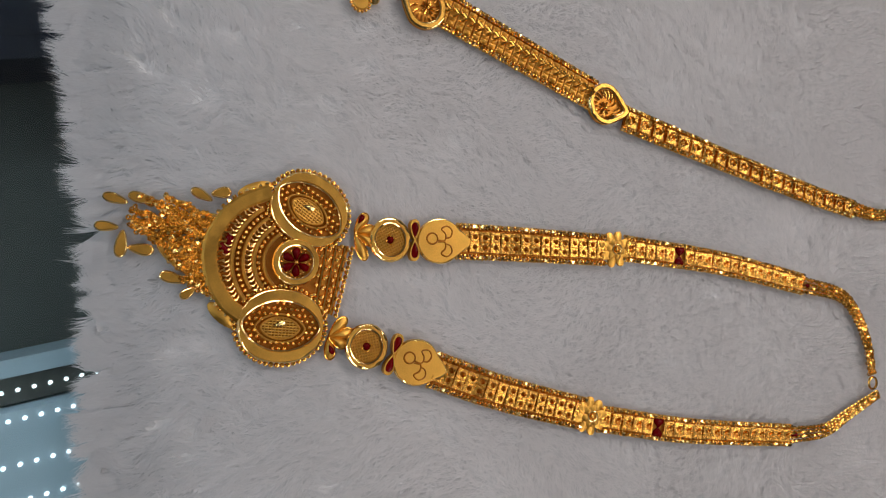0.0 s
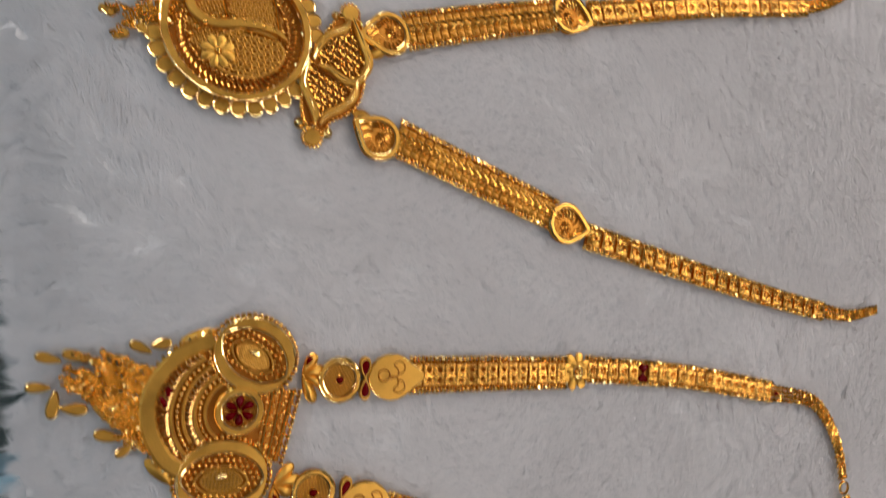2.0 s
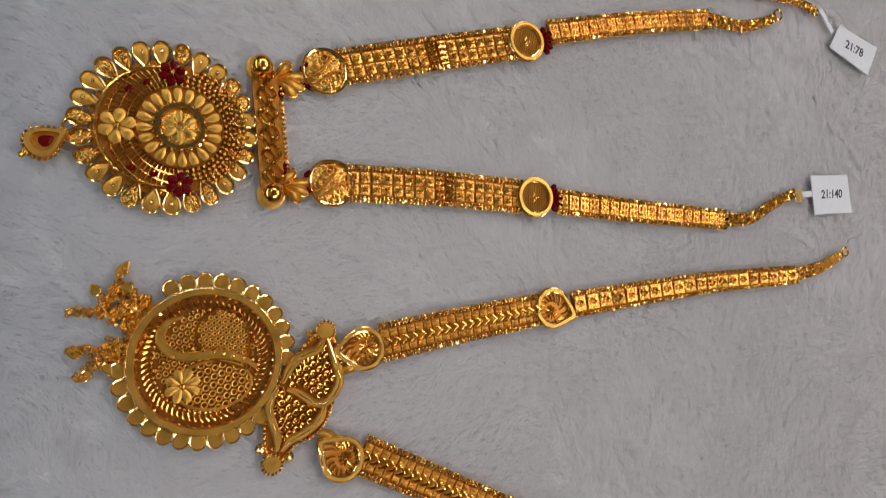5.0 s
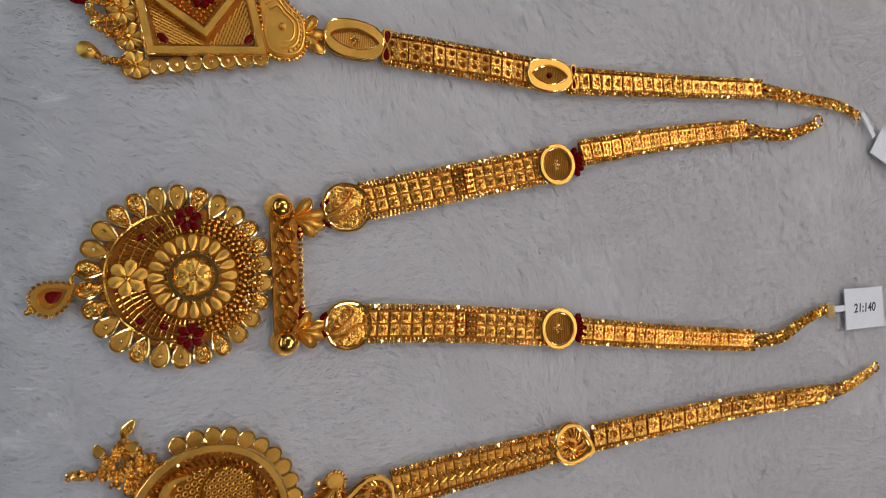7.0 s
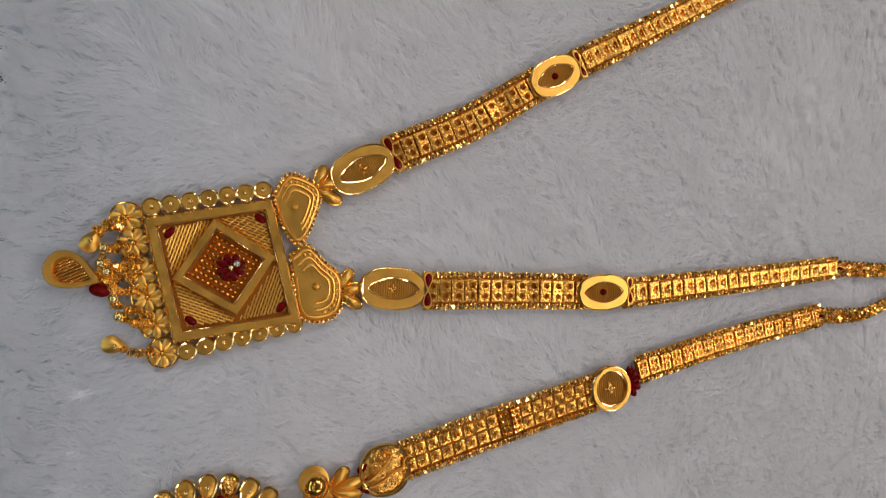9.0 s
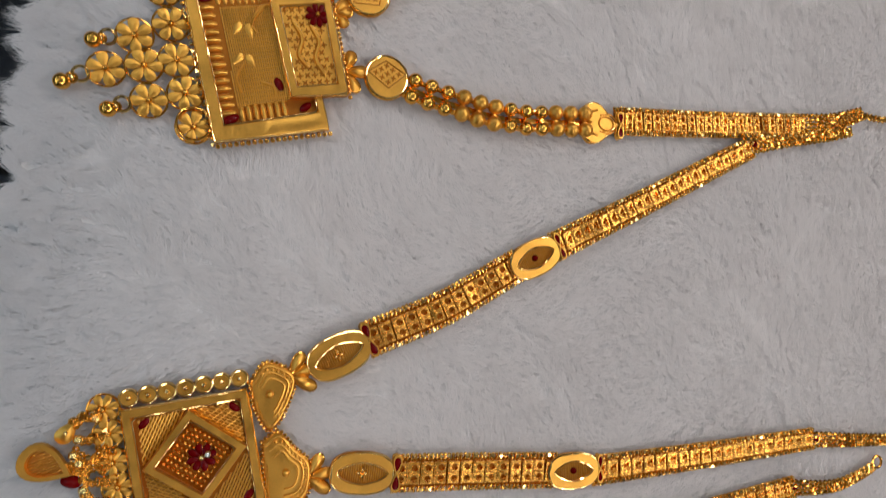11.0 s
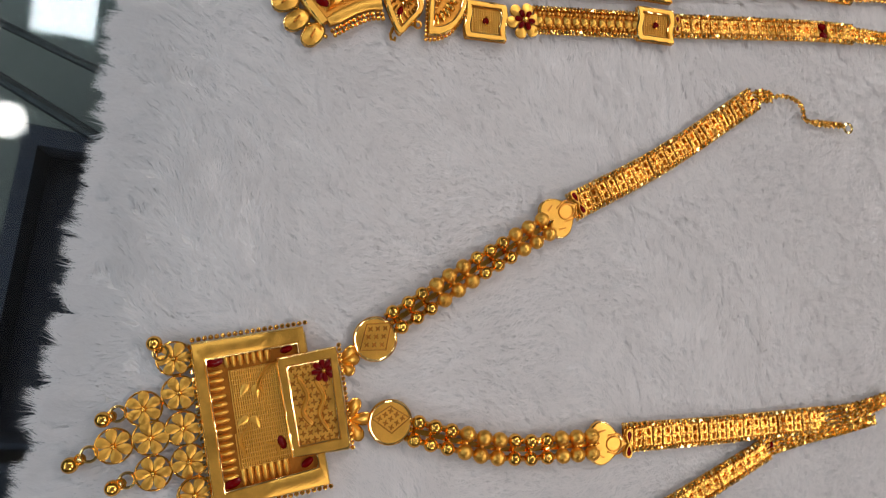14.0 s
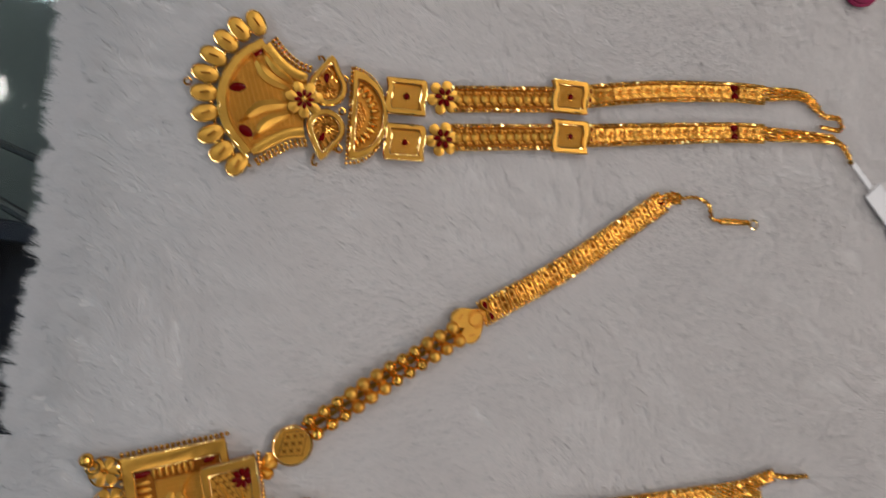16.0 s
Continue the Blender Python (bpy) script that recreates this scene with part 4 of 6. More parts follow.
# ---- necklace with two oval shields and a tassel of drops ----
def necklace_ovals():
    c = (-76.6, 23)
    nk = thing("necklace", c, "long gold necklace with twin oval shield pendant and tassels", "necklace", "gold necklaces")
    ax = heading(c, (-62.8, 14.7))
    big = ellipse((-81.2, 24.6), 30.1 / 2, 30.6 / 2, ax, 60)
    base = part("pendant_plate", Shape().slab(big, 0.0, 0.7, 0.15), SHADED, nk)
    arc = smooth([(-79.6, 40.2), (-87.9, 37.9), (-94.1, 31.8), (-95.8, 24.5), (-94.1, 17.2), (-90.9, 13)], 10)
    s = Shape()
    loops = []
    for i, p in enumerate(arc):
        a = heading(arc[max(0, i - 1)], arc[min(len(arc) - 1, i + 1)])
        prof = ((-1.75, 0.2), (-1.75, 1.5), (-1.2, 1.95), (1.2, 1.95), (1.75, 1.5), (1.75, 0.2))
        loops.append([(*at(p, a, 0, d), z) for d, z in prof])
    part("crescent_rim", s.rings(loops, True, True), MATTE, base)
    rose = (-77, 23)
    ovals = [ellipse(oc, u, v, t, 30) for oc, u, v, t in (((-71.5, 34.6), 10.2, 9.0, ax - 0.28), ((-83, 9.1), 10.4, 9.2, ax + 0.25))]
    clear = lambda pts: [p for p in pts if not any(inside(p, o) for o in ovals)]
    for k, (r, wire) in enumerate(((7.4, 0.42), (9.6, 0.5), (12.0, 0.42), (14.4, 0.5))):
        s = Shape()
        pts = [at(rose, ax + t, r, 0) for t in np.linspace(1.75, 4.75, 26)]
        s.tube([(p[0], p[1], 1.5) for p in clear(pts)], wire, 6)
        part("scroll_arc", s, MATTE, base)
        if k in (1, 3):
            line = clear([at(rose, ax + t, r + 0.4, 0) for t in np.linspace(1.85, 4.65, 30)])
            part("curled_wire", curls(Shape(), line, 16 + 2 * k, 1.9, -1.3, 1.35, 0.3), NET, base, kind="stuff")
            continue
        s = Shape()
        for p in resample(clear([at(rose, ax + t, r + 1.15, 0) for t in np.linspace(1.8, 4.7, 40)]), 1.25):
            s.ball((p[0], p[1], 1.25), 0.6, 7, 5)
        part("beading", s, CHAIN, base, kind="stuff")
    s = Shape()
    for p in resample(clear([at(rose, ax + t, 17.2, 0) for t in np.linspace(1.9, 4.6, 40)]), 2.3):
        a = heading(rose, p)
        s.tube([(*at(p, a, -1.2, -0.9), 1.1), (*at(p, a, 0.2, -0.5), 1.4), (*at(p, a, 0.9, 0.3), 1.3), (*at(p, a, -0.2, 0.7), 1.3)], 0.45, 6)
    part("curled_wire", s, CHAIN, base, kind="stuff")
    fl = medallion(base, ellipse(rose, 5.3, 5.3, 0, 30), 0.22, "beads", 0, 0.9, 2.4)
    for k in range(6):
        a = 0.3 + k * math.pi / 3
        part("red_petal", Shape().dome(teardrop(at(rose, a, 1.9, 0), 3.0, 2.0, a, 16), 1.2, 2.5, 3, 0.6), RED, fl, "red enamel petal")
    part("flower_core", Shape().ball((*rose, 2.5), 0.6, 10, 6), GOLD, fl)
    for p, a in (((-90.8, 30.6), 1.2), ((-92.2, 29), -1.0)):
        part("red_enamel_drop", Shape().dome(ellipse(p, 1.7, 0.9, a, 14), 0.7, 1.8, 3, 0.5), RED, base, "dark red enamel inlay")
    grid = quad((-69.9, 25.7), (-63.5, 24.5), (-70.7, 8.7), (-75.2, 11.8))
    part("lattice_panel", Shape().slab(grid, 0.1, 0.8, 0.1), HALF_SHADED, nk)
    s = Shape()
    for u in (0.15, 0.5, 0.85):
        tl, tr, br, bl = (-69.9, 25.7), (-63.5, 24.5), (-70.7, 8.7), (-75.2, 11.8)
        p = (tl[0] + (tr[0] - tl[0]) * u, tl[1] + (tr[1] - tl[1]) * u)
        q = (bl[0] + (br[0] - bl[0]) * u, bl[1] + (br[1] - bl[1]) * u)
        s.tube([(*p, 1.0), (*q, 1.0)], 0.42, 6)
        for k, t in enumerate(resample([p, q], 1.2)):
            s.ball((t[0] + (0.9 if k % 2 else -0.9), t[1], 1.0), 0.55, 7, 4)
    part("lattice", s, CHAIN, nk, kind="stuff")
    part("bead_edge", beads_along(Shape(), [(-62.8, 23.7), (-69.9, 8.5)], 1.2, 0.62, 0.8, False), GOLD, nk, kind="stuff")
    for oc, a, sx, sy in (((-71.5, 34.6), 18.6 / 2, ax - 0.28, 16.3 / 2), ((-83, 9.1), 19.4 / 2, ax + 0.25, 16.9 / 2)):
        out = ellipse(oc, a, sy, sx, 44, 2.2)
        lens = [at(oc, sx, a * 0.94 * math.cos(t), sy * 0.70 * math.sin(t) * abs(math.sin(t)) ** 0.3) for t in [2 * math.pi * k / 44 for k in range(44)]]
        md = medallion(nk, out, 0.2, "none", sx, 1.15, 2.0, MATTE, floor_mat=SHADED, well=lens)
        eye = [at(oc, sx, x, y) for x, y in [(a * 0.46 * math.cos(t) - 0.2, sy * 0.30 * math.sin(t) * abs(math.sin(t)) ** 0.3 - 0.6) for t in [2 * math.pi * k / 30 for k in range(30)]]]
        s = Shape()
        for p in spots_in(grown(lens, 0.92), 1.32, sx):
            if not inside(p, grown(eye, 1.3)):
                s.ball((*p, 1.2), 0.58, 9, 6)
        part("bead_field", s, GOLD, md, kind="stuff")
        s = Shape()
        hatch(s, eye, 0.62, sx, 1.3, 0.2)
        hatch(s, eye, 0.8, sx + 1.57, 1.36, 0.14)
        for g in (1.0, 1.28):
            s.tube([(*p, 1.4) for p in grown(eye, g)], 0.24, 6, True)
        part("filigree", s, MATTE, md, kind="stuff")
        part("leaf_petal", Shape().dome(teardrop(at(oc, sx, -0.6, 0.3), a * 0.3, a * 0.14, sx + 0.3, 14), 1.4, 2.0, 3, 0.3), BRIGHT, md)
        part("bead_edge", beads_along(Shape(), ellipse(oc, a * 1.09, sy * 1.09, sx, 44), 1.3, 0.66, 0.8), GOLD, md, kind="stuff")
    for p, q in (((-82.9, 41.2), 0.2), ((-95.2, 14.2), -0.9)):
        part("corner_scroll", Shape().dome(ellipse(p, 4.2, 1.7, ax + 0.5 + q, 18), 0.2, 1.3, 3, 0.3), MATTE, nk)
    part("bright_edge", beads_along(Shape(), [at(p, heading(arc[max(0, i - 1)], arc[min(len(arc) - 1, i + 1)]), 0, -2.0) for i, p in enumerate(arc)], 1.6, 0.6, 1.0, False, RNG), BRIGHT, base, soft=False, kind="stuff")
    # tassel
    for a, b in (((-94.3, 34.4), (-106.9, 42.3)), ((-95.5, 32.1), (-109, 39.5)), ((-96.4, 29.7), (-110.1, 38)), ((-96.7, 27.9), (-109.9, 36.4)), ((-96.8, 26), (-107, 34.1)), ((-96.8, 23.5), (-105, 31.2)), ((-96.3, 20.8), (-103.9, 27.6)), ((-95.6, 18.8), (-102.2, 23.3)), ((-93.2, 35.5), (-101.4, 41.5)), ((-95, 30.7), (-104.1, 39.5)), ((-96.1, 28.4), (-106.5, 37)), ((-96.3, 24.6), (-103.3, 30.9)), ((-94.7, 32.6), (-98.5, 38.8)), ((-95.9, 22), (-99.2, 25.2))):
        for sx, sy in ((0, 0), (0.9, -1.1), (-0.8, 1.2)):
            tassel(nk, (a[0] + sx, a[1] + sy), (b[0] + sx * 0.8 + RNG.uniform(0, 1.5), b[1] + sy * 0.8), 0.66, 0.55)
    for a, b, w in (((-110, 42.3), (-113.7, 44.3), 2.5), ((-112.7, 37.3), (-116.4, 38.3), 2.5), ((-111.7, 36.1), (-113.2, 31.3), 2.9), ((-111, 32.6), (-106.9, 31.1), 3.0), ((-102.7, 27.1), (-105.1, 32.5), 2.4), ((-101.8, 23.4), (-105.9, 25.7), 2.9), ((-99.9, 21.3), (-102.8, 20.1), 2.4), ((-93, 40.3), (-96.3, 43), 2.5), ((-92.3, 41.5), (-88.7, 41.5), 3.0), ((-104.6, 41.5), (-108.8, 43.7), 2.7), ((-93.2, 36.8), (-90.9, 33.6), 3.0)):
        long_drop(nk, ((a[0] + b[0]) / 2, (a[1] + b[1]) / 2), math.dist(a, b) * 1.12, w * 0.88, heading(a, b))
    # upper strand
    petals(nk, (-61.6, 27.4), ((-58.3, 30.8), (-57.2, 27.6), (-57.5, 24.4), (-60.3, 21.6)), 2.8)
    part("red_enamel_drop", Shape().dome(teardrop((-59.6, 30.4), 2.6, 1.4, 0.8, 14), 1.4, 2.3, 3, 0.4), RED, nk, "dark red enamel inlay")
    medallion(nk, ellipse((-53, 24.2), 5.2, 5.4, 0, 36), 0.2, "cross", 0.3, 0.7, 1.8, MATTE, "stone")
    a = heading((-53, 24.2), (-39.1, 21.3))
    red_bow(nk, (-46.7, 23), a, 5.0, 2.6)
    drop_plate(nk, (-38.9, 21.4), 11.6, a)
    strand(nk, [(-33.2, 20.4), (-12, 15.6), (10.8, 10.2)], 9.4, 9.0, 15, "dots")
    rosette(nk, (15.6, 9.5), 5.4, 0.3)
    strand(nk, [(20.6, 8.8), (56.8, -2.4), (91.7, -16.1)], 7.5, 7.0, 20, "triangle", reds=(5,))
    red_dot(nk, (94.9, -17.7), -0.3, 1.6)
    link_chain(nk, [(93.3, -17), (111.3, -24.3), (118.6, -32.9), (122.5, -44.7), (122.6, -56)], 0.6, 4, 1.5)
    wire_ring(nk, (122.4, -59.7), 2.2, 0.4)
    # lower strand
    petals(nk, (-72.6, 3.9), ((-68.3, 6.8), (-67.4, 3.8), (-69.3, 1.2), (-73, -0.6)), 2.8)
    part("red_enamel_drop", Shape().dome(teardrop((-72.7, 1), 2.6, 1.4, -1.4, 14), 1.4, 2.3, 3, 0.4), RED, nk, "dark red enamel inlay")
    medallion(nk, ellipse((-63.9, -0.5), 5.2, 5.4, 0, 36), 0.2, "cross", 0.0, 0.7, 1.8, MATTE, "stone")
    a = heading((-63.9, -0.5), (-51.4, -8.1))
    red_bow(nk, (-57.6, -4), a, 5.0, 2.6)
    drop_plate(nk, (-51.2, -8), 11.6, a)
    strand(nk, [(-46.4, -11.3), (-27.6, -22.8), (-6.1, -33.9)], 9.4, 9.0, 15, "dots")
    rosette(nk, (-2.4, -35.9), 5.4, 0.6)
    strand(nk, [(1.8, -38.2), (32.8, -51), (74.8, -65.1)], 7.5, 7.0, 20, "triangle", reds=(5,))
    red_dot(nk, (78.3, -66.1), 0.0, 1.6)
    link_chain(nk, [(76.9, -65.7), (93.5, -68.9), (107.2, -66.8), (124, -64.4)], 0.6, 4, 1.5)


def drop_plate(nk, c, width, ang):
    o = [at(c, ang, -0.8 + width * 0.53 * (1 + 0.46 * max(0.0, math.cos(t)) ** 9) * math.cos(t), width * 0.5 * math.sin(t)) for t in [2 * math.pi * k / 48 for k in range(48)]]
    b = part("drop_plate", Shape().slab(o, 0.1, 1.6, 0.22), MATTE, nk)
    cut_line(b, grown(o, 0.98), 1.35, 0.26, True, 1.6)
    s = Shape()
    s.tube([(*p, 1.6) for p in ellipse(at(c, ang, -0.26 * width, 0.05 * width), 0.13 * width, 0.12 * width, ang, 14)], 0.24, 5, True)
    for k in (-1, 1):
        s.tube([(*p, 1.6) for p in smooth([at(c, ang, x * width, k * y * width) for x, y in ((-0.12, 0.02), (0.04, 0.02), (0.06, 0.16), (-0.04, 0.27), (0.10, 0.34), (0.22, 0.24), (0.18, 0.10), (0.05, 0.06))], 5)], 0.22, 5)
    part("scroll", s, SHADED, b)
    return b


necklace_ovals()


# ---- necklace with a round paisley shield ----
def necklace_paisley():
    c = (-62.6, 110.3)
    nk = thing("necklace", c, "long gold necklace with round paisley filigree pendant and chain tassels", "necklace", "gold necklaces")
    a0 = heading(c, (-40.8, 98.2))
    R = 16.9
    disc = ellipse(c, R, R, 0, 72)
    base = part("pendant_plate", Shape().slab(disc, 0.0, 0.8, 0.15), SHADED, nk)
    part("rim", Shape().band(disc, grown(disc, 0.90), 0.8, 2.4, 0.3), MATTE, base)
    cut_line(base, grown(disc, 0.995), 2.0, 0.4, True, 2.4)
    part("bright_edge", beads_along(Shape(), grown(disc, 0.885), 1.6, 0.42, 1.9, True, RNG), BRIGHT, base, kind="stuff", soft=False)
    for k in range(28):
        t = a0 + 0.42 + k * (2 * math.pi - 0.84) / 27
        if 11 <= k <= 15:
            continue
        p = at(c, t, R * 1.085, 0)
        sc = part("scallop", Shape().slab(ellipse(p, 2.05, 1.8, t, 18), 0.0, 0.95, 0.3), MATTE, base)
        part("petal_rim", Shape().tube([(*q, 0.75) for q in ellipse(p, 2.1, 1.85, t, 14)], 0.26, 5, True), BRIGHT, sc, soft=False)
    well = grown(disc, 0.84)
    s = Shape()
    for k in range(64):
        t = 2 * math.pi * k / 64
        s.tube([(*at(c, t, R * 0.74, 0), 1.0), (*at(c, t + 0.03, R * 0.79, 0), 1.4), (*at(c, t + 0.07, R * 0.82, 0), 1.2)], 0.3, 5)
    part("curled_wire", s, GOLD, base, kind="stuff")
    s = Shape()
    for k in range(64):
        s.ball((*at(c, 2 * math.pi * k / 64, R * 0.69, 0), 1.15), 0.5, 7, 4)
    part("beading", s, GOLD, base, kind="stuff")
    up = paisley((-58.6, 115.9), R * 0.36, heading((-58.6, 115.9), (-52.3, 111)), 36, 1.1, 0.5)
    part("paisley_border", Shape().tube([(*p, 1.5) for p in up], 0.35, 6, True), GOLD, base)
    s = Shape()
    for p in spots_in(grown(up, 0.92), 1.25):
        s.tube([(p[0] + 0.5 * math.cos(t), p[1] + 0.5 * math.sin(t), 1.2) for t in np.linspace(0, 2 * math.pi, 8)[:-1]], 0.17, 5, True)
    part("ring_filigree", s, MATTE, base, kind="stuff")
    low = ellipse((-61.5, 104.6), R * 0.5, R * 0.33, heading((-68.1, 105.3), (-54.2, 105.2)), 36)
    s = Shape()
    for p in spots_in(low, 1.75, 0.3):
        s.tube([(p[0] + 0.7 * math.cos(t), p[1] + 0.7 * math.sin(t), 1.3) for t in np.linspace(0, 2 * math.pi, 9)[:-1]], 0.22, 5, True)
    s.tube([(*p, 1.4) for p in low], 0.35, 6, True)
    part("ring_filigree", s, MATTE, base, kind="stuff")
    ribbon("scroll_band", base, [(-67.2, 120.9), (-70.3, 120.0), (-72.1, 117.0), (-70.9, 113.9), (-67.5, 111.9), (-60.0, 111.6), (-54.5, 109.7), (-51.8, 107.3)], 1.05, 0.8, 2.3, MATTE, 0.35)
    s = Shape()
    for p in resample(smooth([(-73.5, 109.6), (-70.2, 111.8), (-65.1, 113.4), (-52.4, 109.3)], 8), 2.2):
        s.ball((*p, 1.7), 0.8, 9, 6)
    part("beading", s, GOLD, base, kind="stuff")
    flower(base, (-68.1, 105.3), 3.9, 8, MATTE, GOLD, 1.2, 2.0)
    s = Shape()
    for p in spots_in(ellipse(c, R * 0.64, R * 0.64, 0, 40), 1.5, 0.2):
        if not inside(p, up) and not inside(p, low):
            s.tube([(p[0] + 0.55 * math.cos(t), p[1] + 0.55 * math.sin(t), 1.1) for t in np.linspace(0, 2 * math.pi, 8)[:-1]], 0.2, 5, True)
    part("ring_filigree", s, MATTE, base, kind="stuff")
    # crown of two paisleys
    cp = smooth([(-46.1, 104.4), (-42.1, 108.8), (-37.1, 113.3), (-33, 112.4), (-31.3, 107.2), (-31.6, 101.6), (-33.6, 96.9), (-35.7, 92.2), (-39.3, 88.8), (-43.8, 87.5), (-47.5, 84.5), (-50.5, 87.1), (-50.7, 92.8), (-47.8, 99.1), (-46.1, 104.4)], 5)[:-1]
    crown = part("crown_plate", Shape().slab(cp, 0.0, 0.7, 0.2), SHADED, nk)
    part("bead_edge", beads_along(Shape(), cp, 1.15, 0.55, 0.8), GOLD, crown, kind="stuff")
    upper = [(-45.9, 102.8), (-44.0, 105.9), (-41.0, 108.6), (-36.9, 109.8), (-35.0, 112.3)]
    wave = [(-34.2, 112.2), (-32.8, 106.8), (-31.8, 101.3), (-34.8, 97.1), (-38.4, 96.7), (-42.0, 99.7), (-44.9, 101.2)]
    lower, last = [(-47.2, 102.2), (-49.4, 97.6), (-48.8, 93.5), (-47.9, 89.8), (-48.4, 86.9)], [(-36.0, 96.5), (-37.4, 92.8), (-41.5, 90.0), (-44.7, 89.0), (-47.3, 86.7)]
    for line in (upper, wave, lower, last):
        b = ribbon("crown_band", crown, line, 1.0, 0.6, 2.2, MATTE)
        cut_line(b, smooth(line, 6), 2.05, 0.22, False, 2.6)
    s = Shape()
    for cell in (smooth(upper, 6) + smooth(wave, 6), smooth(lower, 6) + smooth(last, 6)[::-1]):
        for p in spots_in(grown(cell, 0.86), 1.9, 0.4):
            s.tube([(p[0] + 0.72 * math.cos(t), p[1] + 0.72 * math.sin(t), 1.2) for t in np.linspace(0, 2 * math.pi, 9)[:-1]], 0.24, 5, True)
            s.ball((*p, 0.8), 0.3, 6, 4)
    curls(s, upper[:4], 8, 2.4, -1.5, 1.3)
    curls(s, lower[:4], 8, 2.4, 1.5, 1.3)
    part("ring_filigree", s, GOLD, crown, kind="stuff")
    for p, r in (((-34.4, 114.1), 2.1), ((-49.5, 83.8), 2.1)):
        st = part("stud", Shape().slab(ellipse(p, r, r, 0, 22), 0.0, 1.5, 0.25), MATTE, nk)
        part("bead_edge", beads_along(Shape(), ellipse(p, r * 1.18, r * 1.18, 0, 22), 1.0, 0.42, 0.9), GOLD, st, kind="stuff")
    for p, r in (((-38.0, 113.8), 1.2), ((-32.4, 111.9), 1.1), ((-51.7, 87.7), 1.5), ((-45.6, 84.7), 1.5), ((-48.4, 86.9), 1.3)):
        part("stud", Shape().hammered(ellipse(p, r, r, 0, 10), 0.0, 1.7, 3, RNG, 0.2), BRIGHT, nk, soft=False)
    # chain tassels
    for pts in ((((-73.1, 124.7)), ((-79.3, 128.1)), ((-82, 126.4)), ((-78.8, 132.5))), (((-74.6, 122.3)), ((-81, 122.9)), ((-89.5, 124.3))), (((-75.8, 116.1)), ((-82.8, 115.3)), ((-87.3, 115.7)), ((-89.9, 116.1))), (((-76.1, 113.6)), ((-81.9, 113.4)), ((-85.9, 112.5)), ((-88.5, 109.7))), (((-72.7, 123.4)), ((-77.3, 124.9)), ((-80.4, 122.6))), (((-75.8, 118.6)), ((-80.5, 122)), ((-83, 127))), (((-75.3, 114.8)), ((-79.3, 116.3))), (((-74.2, 120.4)), ((-78.2, 121.2)))):
        line = resample(list(pts), 2)
        for k, (p, q) in enumerate(zip(line, line[1:])):
            tassel(nk, p, q, 0.75, 0.9 if k > len(line) * 0.45 else 1.5)
            if k < len(line) * 0.5:
                tassel(nk, p, q, 0.7, 2.0)
    for a, b in (((-79.9, 131.2), (-77.5, 134.4)), ((-83.9, 127.4), (-85, 129.9)), ((-86.5, 123.9), (-90.4, 124.6)), ((-77.2, 127.9), (-79.6, 129.5)), ((-88, 114.5), (-90.7, 116.4)), ((-86.1, 110.7), (-89.2, 109.3)), ((-83.7, 112.3), (-82.3, 109.8))):
        long_drop(nk, ((a[0] + b[0]) / 2, (a[1] + b[1]) / 2), math.dist(a, b), 2.4, heading(b, a))
    # strands
    for first, tip, leaf in (((-24.9, 108.5), (-32.4, 107), (-28.8, 104)), ((-32.5, 81.9), (-39.6, 86.3), (-35.5, 88.1))):
        a = heading(first, tip)
        medallion(nk, paisley(first, 5.6, a, 36, 0.9, 0.35), 0.2, "scroll", a, 1.0, 2.0)
        part("leaf_petal", Shape().dome(ellipse(leaf, 2.8, 1.5, a, 16), 0.0, 1.8, 4, 0.5), MATTE, nk)
    strand(nk, [(-18.4, 109.5), (2.2, 111.4), (27.8, 113.2)], 10.2, 9.4, 20, "crescent", inner=0.66)
    strand(nk, [(-26.3, 81.3), (-6.8, 69.5), (15.7, 56)], 10.2, 9.4, 20, "crescent", inner=0.66)
    for cc, tip in (((33.5, 113.4), (41.7, 111.4)), ((20.4, 52.2), (29.3, 49.7))):
        a = heading(cc, tip)
        medallion(nk, paisley(cc, 5.9, a, 36, 0.9, 0.2), 0.2, "scroll", a + 1, 1.0, 2.0)
        p = at(cc, a, 6.0, -2.2)
        part("leaf_petal", Shape().dome(ellipse(p, 2.0, 1.2, a, 16), 0.0, 1.6, 4, 0.5), MATTE, nk)
    strand(nk, [(42.4, 113.7), (93.8, 115.7), (139.7, 115.3)], 7.7, 6.4, 20, "drop")
    link_chain(nk, [(138.5, 115.2), (153.2, 116.8), (163.2, 119.7), (166.7, 121)], 0.6, 4, 1.4)
    wire_ring(nk, (169.5, 122), 1.7, 0.4)
    strand(nk, [(28.3, 47), (67.7, 29.1), (104.5, 13.1), (123.8, 5.4)], 7.7, 6.4, 20, "drop")
    link_chain(nk, [(123.2, 5.8), (138.6, 0.5), (155, -0.7)], 0.6, 4, 1.4)


necklace_paisley()


